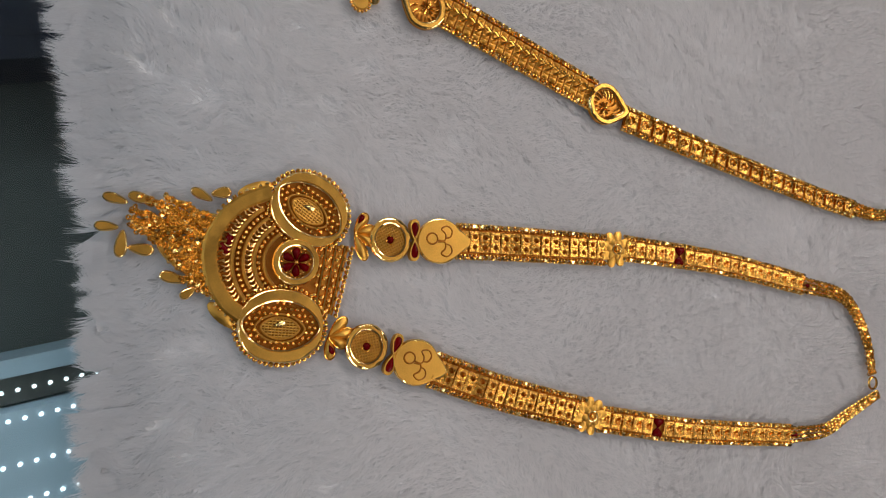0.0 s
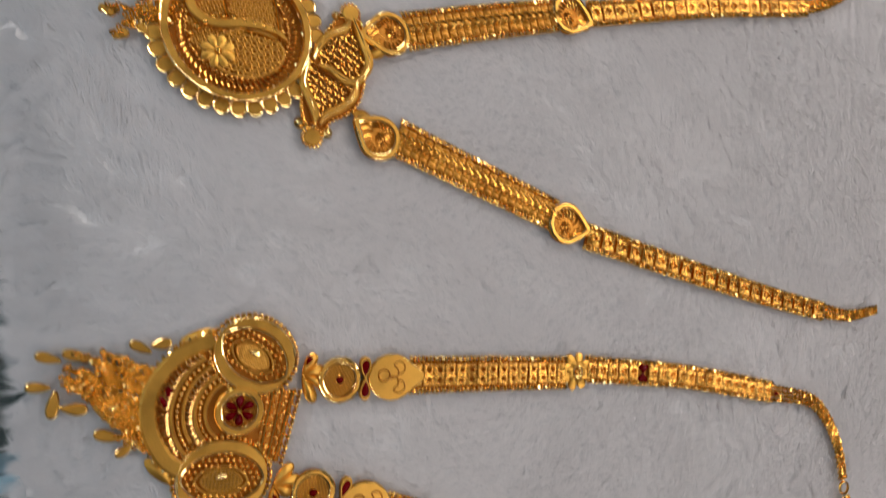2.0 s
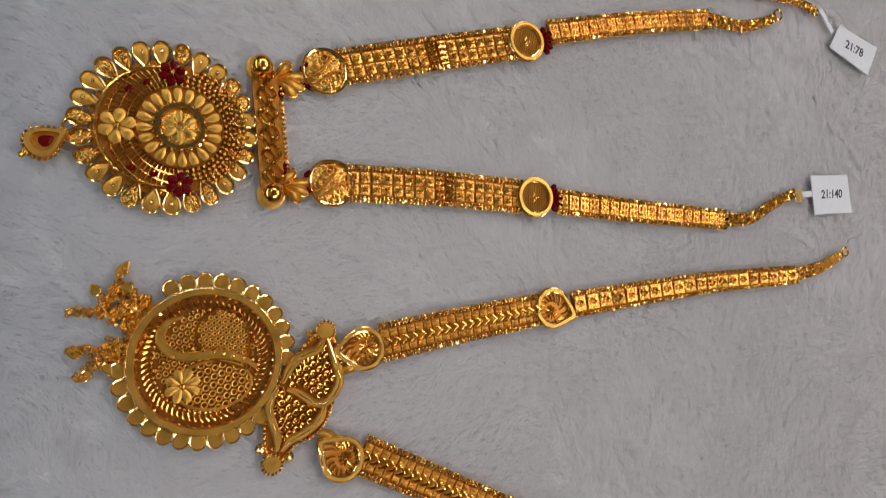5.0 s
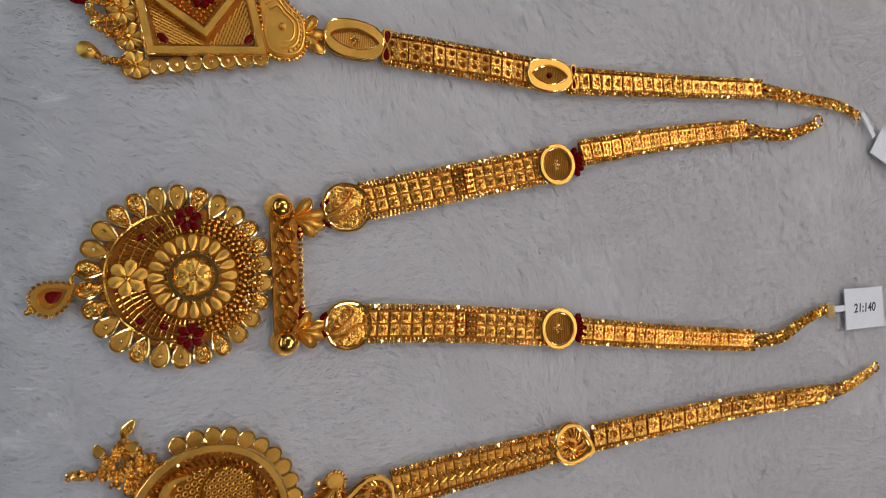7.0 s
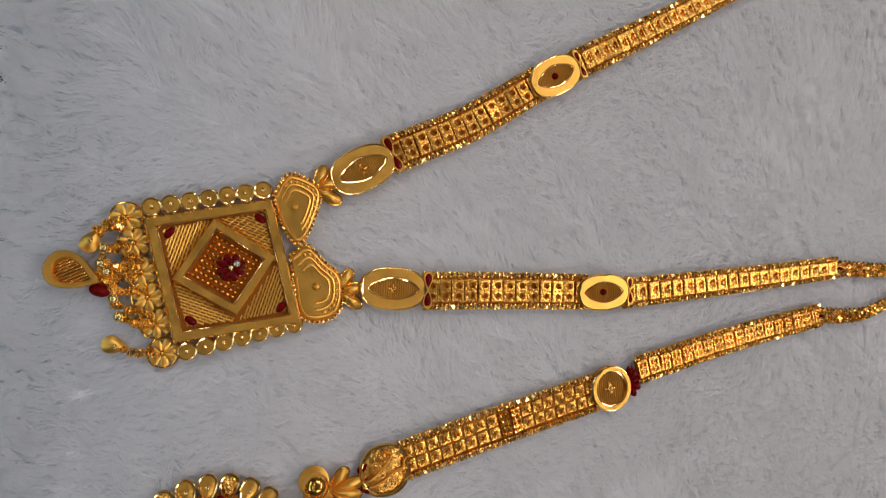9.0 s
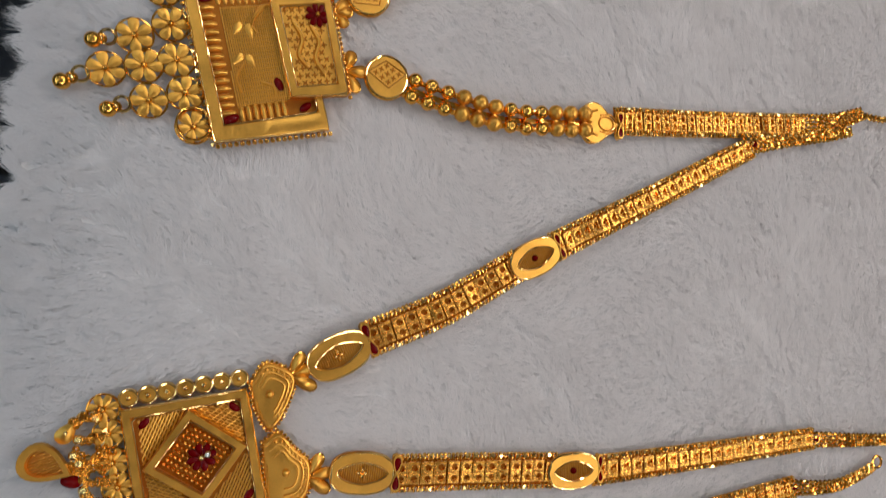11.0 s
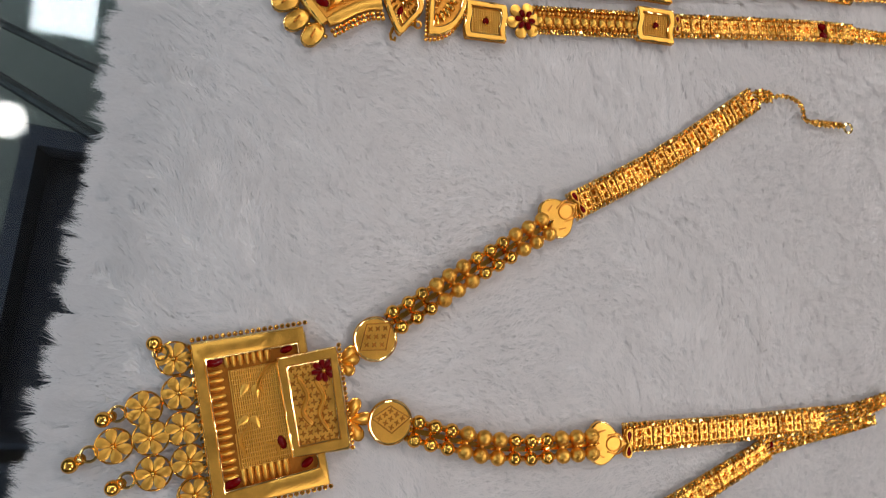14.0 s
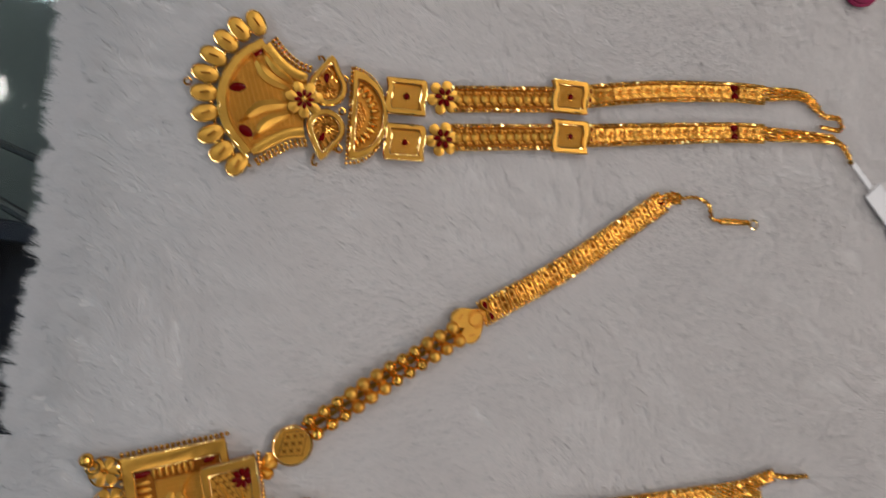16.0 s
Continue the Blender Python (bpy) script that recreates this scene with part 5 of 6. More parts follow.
# ---- necklace with the petal-edged round pendant ----
def necklace_sunflower():
    c = (-67.9, 164.7)
    nk = thing("necklace", c, "long gold necklace with petal-edged round flower pendant and hanging drop", "necklace", "gold necklaces")
    R = (38.5 + 41.3) / 4
    disc = ellipse(c, R * 0.80, R * 0.80, 0, 64)
    base = part("pendant_plate", Shape().slab(disc, 0.0, 0.8, 0.15), SHADED, nk)
    for k in range(26):
        t = 2 * math.pi * (k + 0.5) / 26 - math.pi
        p = at(c, t, R * 0.86, 0)
        o = teardrop(p, R * 0.31, R * 0.205, t, 22)
        bright = k % 7 in (0, 1, 4)
        pt_ = part("scallop", Shape().hammered(o, 0.0, 1.25, 4, RNG, 0.15) if bright else Shape().dome(o, 0.0, 1.0, 4, 0.7), PLATE if bright else MATTE, base, soft=not bright)
        part("petal_rim", Shape().tube([(*q, 1.0) for q in o], 0.27, 5, True), BRIGHT, pt_)
        part("petal_bead", Shape().ball((*at(c, t, R * 0.89, 0), 1.6), 0.55, 8, 5), BRIGHT, pt_)
    hub = (-65.1, 164.6)
    ring = ellipse((-68.6, 164.7), R * 0.70, R * 0.70, 0, 60)
    part("rope_ring", Shape().tube([(*p, 1.3) for p in ring[11:50]], 0.5, 7), GOLD, base)
    s = Shape()
    for k in range(5):
        r = R * (0.51 + 0.052 * k)
        for p in resample([at(hub, t, r, 0) for t in np.linspace(-1.6 + 0.12 * k, 1.6 - 0.12 * k, 24)], 1.3):
            s.ball((*p, 1.25), 0.60, 8, 5)
    part("beading", s, GOLD, base, kind="stuff")
    s = Shape()
    for k in range(34):
        t = 1.7 + k * 2.9 / 33
        s.tube([(*at(hub, t, R * 0.50, 0), 1.1), (*at(hub, t + 0.02, R * 0.66, 0), 1.25), (*at(hub, t + 0.06, R * 0.80, 0), 1.0)], 0.24, 5)
    for k in range(3):
        s.tube([(*at(hub, t, R * (0.56 + 0.1 * k), 0), 1.3) for t in np.linspace(1.75, 4.55, 24)], 0.22, 5)
    part("rib_filigree", s, GOLD, base, kind="stuff")
    cup = part("petal_cup", Shape().slab(ellipse(hub, R * 0.475, R * 0.475, 0, 48), 0.8, 1.5, 0.2), SHADED, base)
    part("rope_ring", Shape().tube([(*p, 1.7) for p in ellipse(hub, R * 0.475, R * 0.475, 0, 48)], 0.35, 6, True), GOLD, cup)
    for k in range(20):
        t = 2 * math.pi * k / 20
        part("petal", Shape().dome(teardrop(at(hub, t, R * 0.37, 0), R * 0.20, R * 0.108, t, 16), 1.4, 2.1, 3, 0.45), MATTE, cup)
    boss = part("boss", Shape().hammered(ellipse(hub, R * 0.27, R * 0.27, 0, 16), 1.4, 2.9, 5, RNG, 0.16), PLATE, base, soft=False)
    part("boss_rim", Shape().band(ellipse(hub, R * 0.27, R * 0.27, 0, 40), ellipse(hub, R * 0.22, R * 0.22, 0, 40), 2.5, 3.3, 0.25), BRIGHT, boss)
    for k in range(6):
        a = 0.5 + k * math.pi / 3
        part("boss_petal", Shape().dome(ellipse(at(hub, a, R * 0.11, 0), R * 0.085, R * 0.045, a, 14), 2.4, 3.1, 3, 0.2), MATTE, boss)
    part("boss_edge", beads_along(Shape(), ellipse(hub, R * 0.285, R * 0.285, 0, 30), 1.1, 0.45, 2.3, True, RNG), BRIGHT, boss, soft=False, kind="stuff")
    for p in ((-66, 177.4), (-66, 151.4)):
        flower(base, p, 2.9, 6, RED, GOLD, 1.2, 2.0)
    flower(base, (-78.1, 164.7), 3.9, 6, MATTE, GOLD, 1.2, 2.4)
    for p in ((-71.6, 175.2), (-75.3, 173.4), (-76, 155.4), (-71.5, 153.8)):
        part("red_enamel_drop", Shape().dome(ellipse(p, 1.0, 0.7, 0.6, 12), 1.0, 1.7, 3, 0.3), RED, base, "dark red enamel inlay")
    # hanging drop
    wire_ring(nk, (-87.2, 164.7), 1.6, 0.42)
    a = heading((-88.6, 163.4), (-93.1, 161.1))
    o = teardrop((-91.8, 161.5), 8.4, 7.0, a, 26)
    dp = part("drop", Shape().slab(o, 0.0, 0.9, 0.2), HALF_SHADED, nk)
    part("rim", Shape().band(o, grown(o, 0.66), 0.9, 1.9, 0.25), MATTE, dp)
    part("red_enamel_drop", Shape().dome(grown(o, 0.4), 0.8, 1.5, 3, 0.3), RED, dp, "dark red enamel inlay")
    part("bead_edge", beads_along(Shape(), grown(o, 1.1), 1.1, 0.5, 0.7), GOLD, dp, kind="stuff")
    for p in ((-95.2, 159.9), (-96, 159.2), (-96.6, 158.4), (-95.7, 158.7)):
        part("bead", Shape().ball((*p, 0.8), 0.7, 8, 6), GOLD, dp)
    # cross bar
    bar = quad((-48.3, 180.6), (-41.8, 179.3), (-41.1, 148.3), (-47.8, 149.6))
    bb = part("cross_bar", Shape().slab(bar, 0.0, 1.0, 0.3), HALF_SHADED, nk)
    s = Shape()
    for side in (0.28, 0.5, 0.72):
        tl, tr, br, bl = (-48.3, 180.6), (-41.8, 179.3), (-41.1, 148.3), (-47.8, 149.6)
        row = []
        for k in range(41):
            t, u = k / 40, side + 0.10 * math.sin(k * 0.98 + side * 9)
            x = (tl[0] + (tr[0] - tl[0]) * u) * (1 - t) + (bl[0] + (br[0] - bl[0]) * u) * t
            y = (tl[1] + (tr[1] - tl[1]) * u) * (1 - t) + (bl[1] + (br[1] - bl[1]) * u) * t
            row.append((x, y, 1.35))
        s.tube(row, 0.42, 6)
        for k in range(2, 40, 4):
            s.ball(row[k], 0.66, 8, 5)
    part("wave_wire", s, GOLD, bb, kind="stuff")
    part("bead_edge", beads_along(Shape(), [(-41.2, 174.9), (-41, 151.7)], 1.2, 0.6, 1.0, False), GOLD, bb, kind="stuff")
    for p in ((-40.9, 175.3), (-41.2, 154.1), (-41.2, 174), (-41.3, 155.7)):
        part("red_enamel_drop", Shape().dome(ellipse(p, 1.5, 0.8, 1.4, 12), 0.6, 1.5, 3, 0.4), RED, bb, "dark red enamel inlay")
    for p in ((-45.9, 180), (-45.4, 148.6)):
        cupp = part("ball_cup", Shape().dome(ellipse(p, 3.4, 3.4, 0, 24), 0.0, 1.2, 3, 0.6), MATTE, bb)
        part("ball", Shape().ball((p[0], p[1], 2.9), 2.75, 24, 16), GOLD, cupp, "mirror-polished gold ball")
    # strands
    for base_p, tips, leaf_c, red1, red2 in (
            ((-42.7, 177.6), ((-39.1, 181.2), (-36, 178.5), (-38.3, 174.2), (-36.6, 175.8)), (-29.7, 180.2), (-34.8, 181.3), (-34.1, 176.1)),
            ((-42.6, 151), ((-39.9, 154.3), (-36.5, 151.6), (-39, 147.6), (-37.1, 149.3)), (-30.1, 151.3), (-35.6, 154), (-35.7, 149.4))):
        petals(nk, base_p, tips, 3.0, MATTE, 2.6)
        out = ellipse(leaf_c, 5.8, 5.8, 0, 36, 2.2)
        b = part("leaf_plate", Shape().hammered(out, 0.0, 1.3, 7, RNG, 0.13), PLATE, nk, soft=False)
        cut_line(b, grown(out, 0.95), 1.0, 0.3)
        part("rim", Shape().tube([(*p, 1.0) for p in out], 0.35, 6, True), GOLD, b)
        mid = [at(leaf_c, 0.1, x, y) for x, y in ((-5.0, -1.6), (-2.2, -0.4), (0.2, 1.4), (1.8, 3.4), (0.2, 4.6))]
        low = [at(leaf_c, 0.1, x, y) for x, y in ((-4.0, -3.0), (-0.8, -2.2), (2.0, -0.4), (4.2, -0.2), (4.6, 1.8))]
        s = Shape()
        for line in (mid, low):
            s.tube([(*p, 1.3) for p in smooth(line, 6)], 0.34, 6)
        curls(s, mid, 6, 2.6, 1.2, 1.3, 0.2)
        curls(s, low, 6, 2.4, -1.2, 1.2, 0.2)
        part("leaf_vein", s, HALF_SHADED, b)
        for p, q in ((red1, 0.8), (red2, -0.8)):
            part("red_enamel_drop", Shape().dome(teardrop(p, 3.2, 1.9, q + math.pi, 14), 0.2, 1.5, 3, 0.5), RED, nk, "dark red enamel inlay")
    mix = ["grid"] * 8 + ["beaded"] * 2 + ["grid"] * 7
    strand(nk, [(-24.1, 181.9), (-0.7, 186.7), (26.4, 191.9)], 9.6, 9.9, 17, mix, inner=0.66)
    strand(nk, [(-24.4, 151.3), (-2, 149.7), (24.9, 146.7)], 9.6, 9.9, 17, mix, inner=0.66)
    for cc, a in (((31.8, 192.7), 0.15), ((30.5, 146.2), -0.04)):
        medallion(nk, ellipse(cc, 5.9, 5.8, a, 40), 0.2, "hatch", a + 1.5, 0.62, 2.1, MATTE, "flower")
        fan = at(cc, a, 5.6, 0)
        for t in (-1.1, -0.55, 0, 0.55, 1.1):
            part("red_enamel_drop", Shape().dome(teardrop(at(fan, a + t, 2.4, 0), 4.6, 2.1, a + t, 14), 0.3, 1.6, 3, 0.5), RED, nk, "dark red enamel petal")
    strand(nk, [(41.9, 196.7), (74, 202.4), (106.5, 206.8)], 7.5, 6.8, 18, "window")
    red_dot(nk, (108.1, 206.9), 0.1, 1.5)
    link_chain(nk, [(107.3, 206.9), (123.9, 206), (135.9, 208.5), (141.9, 210.8)], 0.6, 4, 1.3)
    wire_ring(nk, (144, 212.1), 1.9, 0.4)
    strand(nk, [(40, 144.7), (70.9, 140.7), (105.9, 136.9)], 7.5, 6.8, 18, "window")
    red_dot(nk, (107.7, 136.7), 0.0, 1.5)
    link_chain(nk, [(106.4, 136.8), (119.7, 136.9), (131.4, 141.4), (143.6, 145.2)], 0.6, 4, 1.3)
    cl = quad((143, 146.4), (147.2, 146.6), (148.1, 141.9), (143.9, 141.8), 3)
    part("clasp_tab", Shape().slab(cl, 0.2, 1.2, 0.15), BRIGHT, nk)
    price_tag([(148, 144.6), (153.6, 144.8)], ((153.3, 151.7), (175, 151.9), (175.7, 136.7), (153.7, 136.7)), "21:140", 0.0, 3.6)


necklace_sunflower()


# ---- necklace with the square diamond pendant ----
def necklace_diamond():
    c = (-62, 228.1)
    nk = thing("necklace", c, "long gold necklace with square diamond-set pendant and flower fringe", "necklace", "gold necklaces")
    tl, tr, br, bl = (-78.3, 238.7), (-53.3, 242.4), (-48, 215.7), (-73.4, 213.3)
    sq = quad(tl, tr, br, bl)
    a0 = heading(bl, br)
    base = part("pendant_plate", Shape().slab(sq, 0.0, 0.9, 0.15), SHADED, nk)
    part("outer_rim", Shape().band(sq, grown(sq, 0.86), 0.9, 2.5, 0.3), MATTE, base)
    cut_line(base, grown(sq, 0.99), 2.0, 0.36, True, 2.2)
    cut_line(base, grown(sq, 0.865), 2.0, 0.26, True, 1.8)
    dia = quad((-65.1, 238.6), (-52.8, 230.1), (-61.2, 218.1), (-73.6, 226.2))
    part("diamond_rim", Shape().band(dia, grown(dia, 0.78), 0.9, 2.8, 0.3), MATTE, base)
    cut_line(base, grown(dia, 0.97), 2.4, 0.26, True, 1.8)
    cut_line(base, grown(dia, 0.79), 2.3, 0.24, True, 1.6)
    well = grown(dia, 0.76)
    s = Shape()
    side = heading(well[0], well[10])
    for p in spots_in(well, 1.15, side, False):
        s.dome(ellipse(p, 0.58, 0.46, side, 8), 0.9, 1.7, 2, 0.2)
    part("bead_field", s, GOLD, base, kind="stuff")
    s = Shape()
    for k, p in enumerate((tl, tr, br, bl)):
        nbr = [tl, tr, br, bl]
        q, r = nbr[(k + 1) % 4], nbr[(k - 1) % 4]
        tri = [(p[0] * 0.8 + c[0] * 0.2, p[1] * 0.8 + c[1] * 0.2), ((p[0] + q[0]) / 2 * 0.84 + c[0] * 0.16, (p[1] + q[1]) / 2 * 0.84 + c[1] * 0.16), ((p[0] + r[0]) / 2 * 0.84 + c[0] * 0.16, (p[1] + r[1]) / 2 * 0.84 + c[1] * 0.16)]
        hatch(s, tri, 0.62, heading(tri[1], tri[2]) + 0.25, 1.05, 0.24)
        hatch(s, tri, 1.1, heading(tri[1], tri[2]) + 1.3, 1.15, 0.16)
        part("red_enamel_drop", Shape().dome(ellipse((p[0] * 0.72 + c[0] * 0.28, p[1] * 0.72 + c[1] * 0.28), 1.4, 0.8, a0 + 0.8 + k * 1.57, 12), 1.1, 1.9, 3, 0.3), RED, base, "dark red enamel inlay")
    part("wire_filigree", s, MATTE, base, kind="stuff")
    fl = flower(base, c, 3.0, 8, RED, BRIGHT, 1.3, 2.0)
    part("clear_stone", Shape().ball((*at(c, 0.6, 1.4, 0), 3.0), 0.8, 9, 5), SILVER, fl, "clear sparkling stone")
    for p0, p1 in (((-77, 241.1), (-54.9, 244.6)), ((-71.1, 211.1), (-49.3, 215.1))):
        for k in range(7):
            p = (p0[0] + (p1[0] - p0[0]) * k / 6, p0[1] + (p1[1] - p0[1]) * k / 6)
            b = part("scallop", Shape().slab(ellipse(p, 2.05, 1.95, a0, 18), 0.0, 1.0, 0.25), MATTE, base)
            part("petal_rim", Shape().tube([(*q, 1.0) for q in ellipse(p, 1.85, 1.75, a0, 18)], 0.25, 5, True), BRIGHT, b)
            part("petal_bead", Shape().ball((p[0], p[1], 1.1), 0.6, 8, 5), BRIGHT, b)
    part("bright_edge", beads_along(Shape(), [bl, tl], 1.2, 0.55, 1.3, False, RNG), BRIGHT, base, soft=False, kind="stuff")
    for p in ((-81.7, 239), (-80.5, 233.9), (-79.4, 227.9), (-78.2, 222.7), (-76.9, 217.2), (-75.7, 211.1)):
        fl = flower(nk, p, 3.0, 7, MATTE, GOLD, 0.2, 1.5)
        wire_ring(fl, p, 3.05, 0.26, 0.5)
    # fringe
    loop = teardrop((-91.4, 228.3), 10.5, 8.2, heading((-87.7, 226.5), (-93.4, 229.2)), 26)
    d = part("drop", Shape().slab(grown(loop, 0.8), 0.2, 0.8, 0.1), HALF_SHADED, nk)
    part("rim", Shape().band(loop, grown(loop, 0.66), 0.2, 1.9, 0.3), MATTE, d)
    s = Shape()
    hatch(s, grown(loop, 0.64), 0.6, 0.4, 0.95, 0.2)
    part("filigree", s, GOLD, d, kind="stuff")
    for p, q in (((-88.1, 234.6), (-86.9, 236.3)), ((-84.5, 213.3), (-82.6, 212.7))):
        o = teardrop(p, 5.2, 3.9, heading(q, p), 20)
        dd = part("drop", Shape().dome(o, 0.0, 1.5, 4, 0.6), MATTE, nk)
        part("petal_bead", Shape().ball((*p, 1.5), 0.5, 8, 5), BRIGHT, dd)
    part("red_bead", Shape().dome(ellipse((-86.9, 224.5), 2.0, 1.3, -0.3, 14), 0.2, 1.8, 3, 0.5), RED, nk, "dark red enamel bead")
    for a, b in (((-87.4, 236.1), (-83, 238.6)), ((-86.9, 237), (-82, 237.5)), ((-85.9, 232.1), (-81.5, 233.6)), ((-87.7, 227.8), (-80.4, 229.7)), ((-86.7, 226.5), (-80.3, 227.4)), ((-85.2, 224.4), (-79.3, 224.1)), ((-83.9, 221), (-78.2, 219)), ((-83.2, 218.3), (-77.6, 216.7)), ((-82.6, 212.2), (-77, 211.1)), ((-85.3, 229.9), (-83.9, 221)), ((-81.9, 231.4), (-80.4, 229.7))):
        tassel(nk, a, b, 0.85)
    for p in ((-86.6, 229.9), (-85.5, 228.2), (-84.5, 222.7), (-83.7, 219.1), (-85.9, 233)):
        part("bead", Shape().ball((*p, 0.9), 1.1, 9, 6), BRIGHT, nk)
    # winged crown
    for pts, eye in ((((-52.6, 243.3), (-49.7, 247.8), (-45.5, 247), (-42.7, 244.5), (-43.7, 239.6), (-46.2, 234.2), (-48.6, 233.1), (-51.4, 237.9)), (-48.2, 240.9)),
                     (((-49.5, 230.1), (-46, 232.4), (-42.3, 228.6), (-38.6, 224.7), (-39.1, 218), (-42.8, 215.6), (-47.6, 216.8), (-48.8, 223.4)), (-44.1, 223.2))):
        out = smooth(list(pts) + [pts[0]], 6)[:-1]
        b = part("crown_wing", Shape().slab(out, 0.0, 1.2, 0.5), MATTE, nk)
        part("bead_edge", beads_along(Shape(), grown(out, 1.03), 1.05, 0.5, 0.8), GOLD, b, kind="stuff")
        s = Shape()
        for g in (0.88, 0.68, 0.50):
            s.tube([(*p, 1.25) for p in grown(out, g)[:int(len(out) * (0.95 if g > 0.8 else 0.7))]], 0.3, 5)
        for p in resample(grown(out, 0.78)[4:30], 1.3):
            s.ball((*p, 1.2), 0.42, 7, 4)
        s.ball((*eye, 1.3), 0.9, 10, 6)
        part("feather_line", s, MATTE, b)
    # strands
    for base_p, tips, oc, oa, bow in (
            ((-44, 244.9), ((-41.6, 249.1), (-38.8, 246.6), (-39, 242.4), (-40.5, 243.6)), (-32.9, 249.4), heading((-38.8, 246.6), (-26.1, 252.7)), (-25.8, 253)),
            ((-39.3, 221.7), ((-36.6, 225.8), (-34.6, 222.4), (-35, 218.7), (-36.8, 220)), (-26.6, 221.9), heading((-33.6, 222.6), (-18.5, 221.3)), (-18.3, 221.2))):
        petals(nk, base_p, tips, 3.0, MATTE, 2.2)
        out = ellipse(oc, 7.6, 4.8, oa, 44, 2.6)
        eye = ellipse(oc, 6.2, 2.6, oa, 44, 1.5)
        b = part("oval_plate", Shape().slab(out, 0.0, 1.0, 0.2), HALF_SHADED, nk)
        part("rim", Shape().band(out, eye, 1.0, 2.1, 0.25), MATTE, b)
        cut_line(b, grown(out, 0.985), 1.8, 0.3)
        cut_line(b, eye, 1.8, 0.22, True, 1.2)
        s = Shape()
        hatch(s, eye, 0.55, oa + 1.57, 1.1, 0.18)
        part("filigree", s, MATTE, b, kind="stuff")
        s = Shape()
        for k in range(4):
            t = oa + k * math.pi / 2
            s.dome(ellipse(at(oc, t, 0.85, 0), 0.75, 0.5, t, 10), 1.1, 2.0, 3, 0.2)
        part("centre_flower", s, BRIGHT, b)
        red_bow(nk, bow, oa, 4.2, 2.2)
    strand(nk, [(-24.9, 253.3), (-6.3, 260.9), (12.4, 271.4)], 8.8, 8.6, 13, "dots")
    strand(nk, [(-17.5, 220.9), (2.2, 219.9), (24, 218.5)], 8.8, 9.0, 13, "dots")
    for oc, oa in (((17.9, 273.9), heading((12, 272.3), (24.1, 278.2))), ((30.3, 218.1), 0.0)):
        out = ellipse(oc, 7.5, 4.6, oa, 40, 2.6)
        eye = ellipse(oc, 5.9, 2.7, oa, 40, 1.5)
        b = part("oval_plate", Shape().slab(out, 0.0, 1.0, 0.2), HALF_SHADED, nk)
        part("rim", Shape().band(out, eye, 1.0, 2.0, 0.25), MATTE, b)
        cut_line(b, grown(out, 0.985), 1.7, 0.3)
        cut_line(b, eye, 1.7, 0.22, True, 1.2)
        part("centre_stone", Shape().ball((*oc, 1.4), 0.9, 10, 6), RED, b)
        s = Shape()
        hatch(s, eye, 0.55, oa + 1.57, 1.1, 0.18)
        part("filigree", s, MATTE, b, kind="stuff")
        p = at(oc, oa, 8.0, 0)
        red_bow(nk, p, oa, 3.6, 1.7)
    strand(nk, [(25.1, 277.6), (54.4, 291.8), (90, 309.6)], 7.8, 6.4, 24, "triangle")
    red_dot(nk, (92.6, 311.3), 0.4, 1.5)
    link_chain(nk, [(91.3, 310.5), (104.9, 313.7), (121.2, 316.7), (133.4, 319.4)], 0.6, 4, 1.3)
    strand(nk, [(38.2, 217.4), (72.8, 218.9), (114.4, 221.1)], 7.8, 6.4, 20, "triangle")
    red_dot(nk, (117.1, 220.8), -0.05, 1.5)
    link_chain(nk, [(116, 220.9), (133.1, 219.7), (153.8, 218.5), (164.3, 215.9)], 0.6, 4, 1.3)
    wire_ring(nk, (165.2, 215.5), 1.7, 0.4)
    price_tag([(168.3, 216.6), (171.1, 212.9), (174.4, 207.8)], ((179, 211.5), (202.1, 203.9), (193.7, 191.9), (171.5, 201.9)), "21:78", 0.0, 4.0)


necklace_diamond()


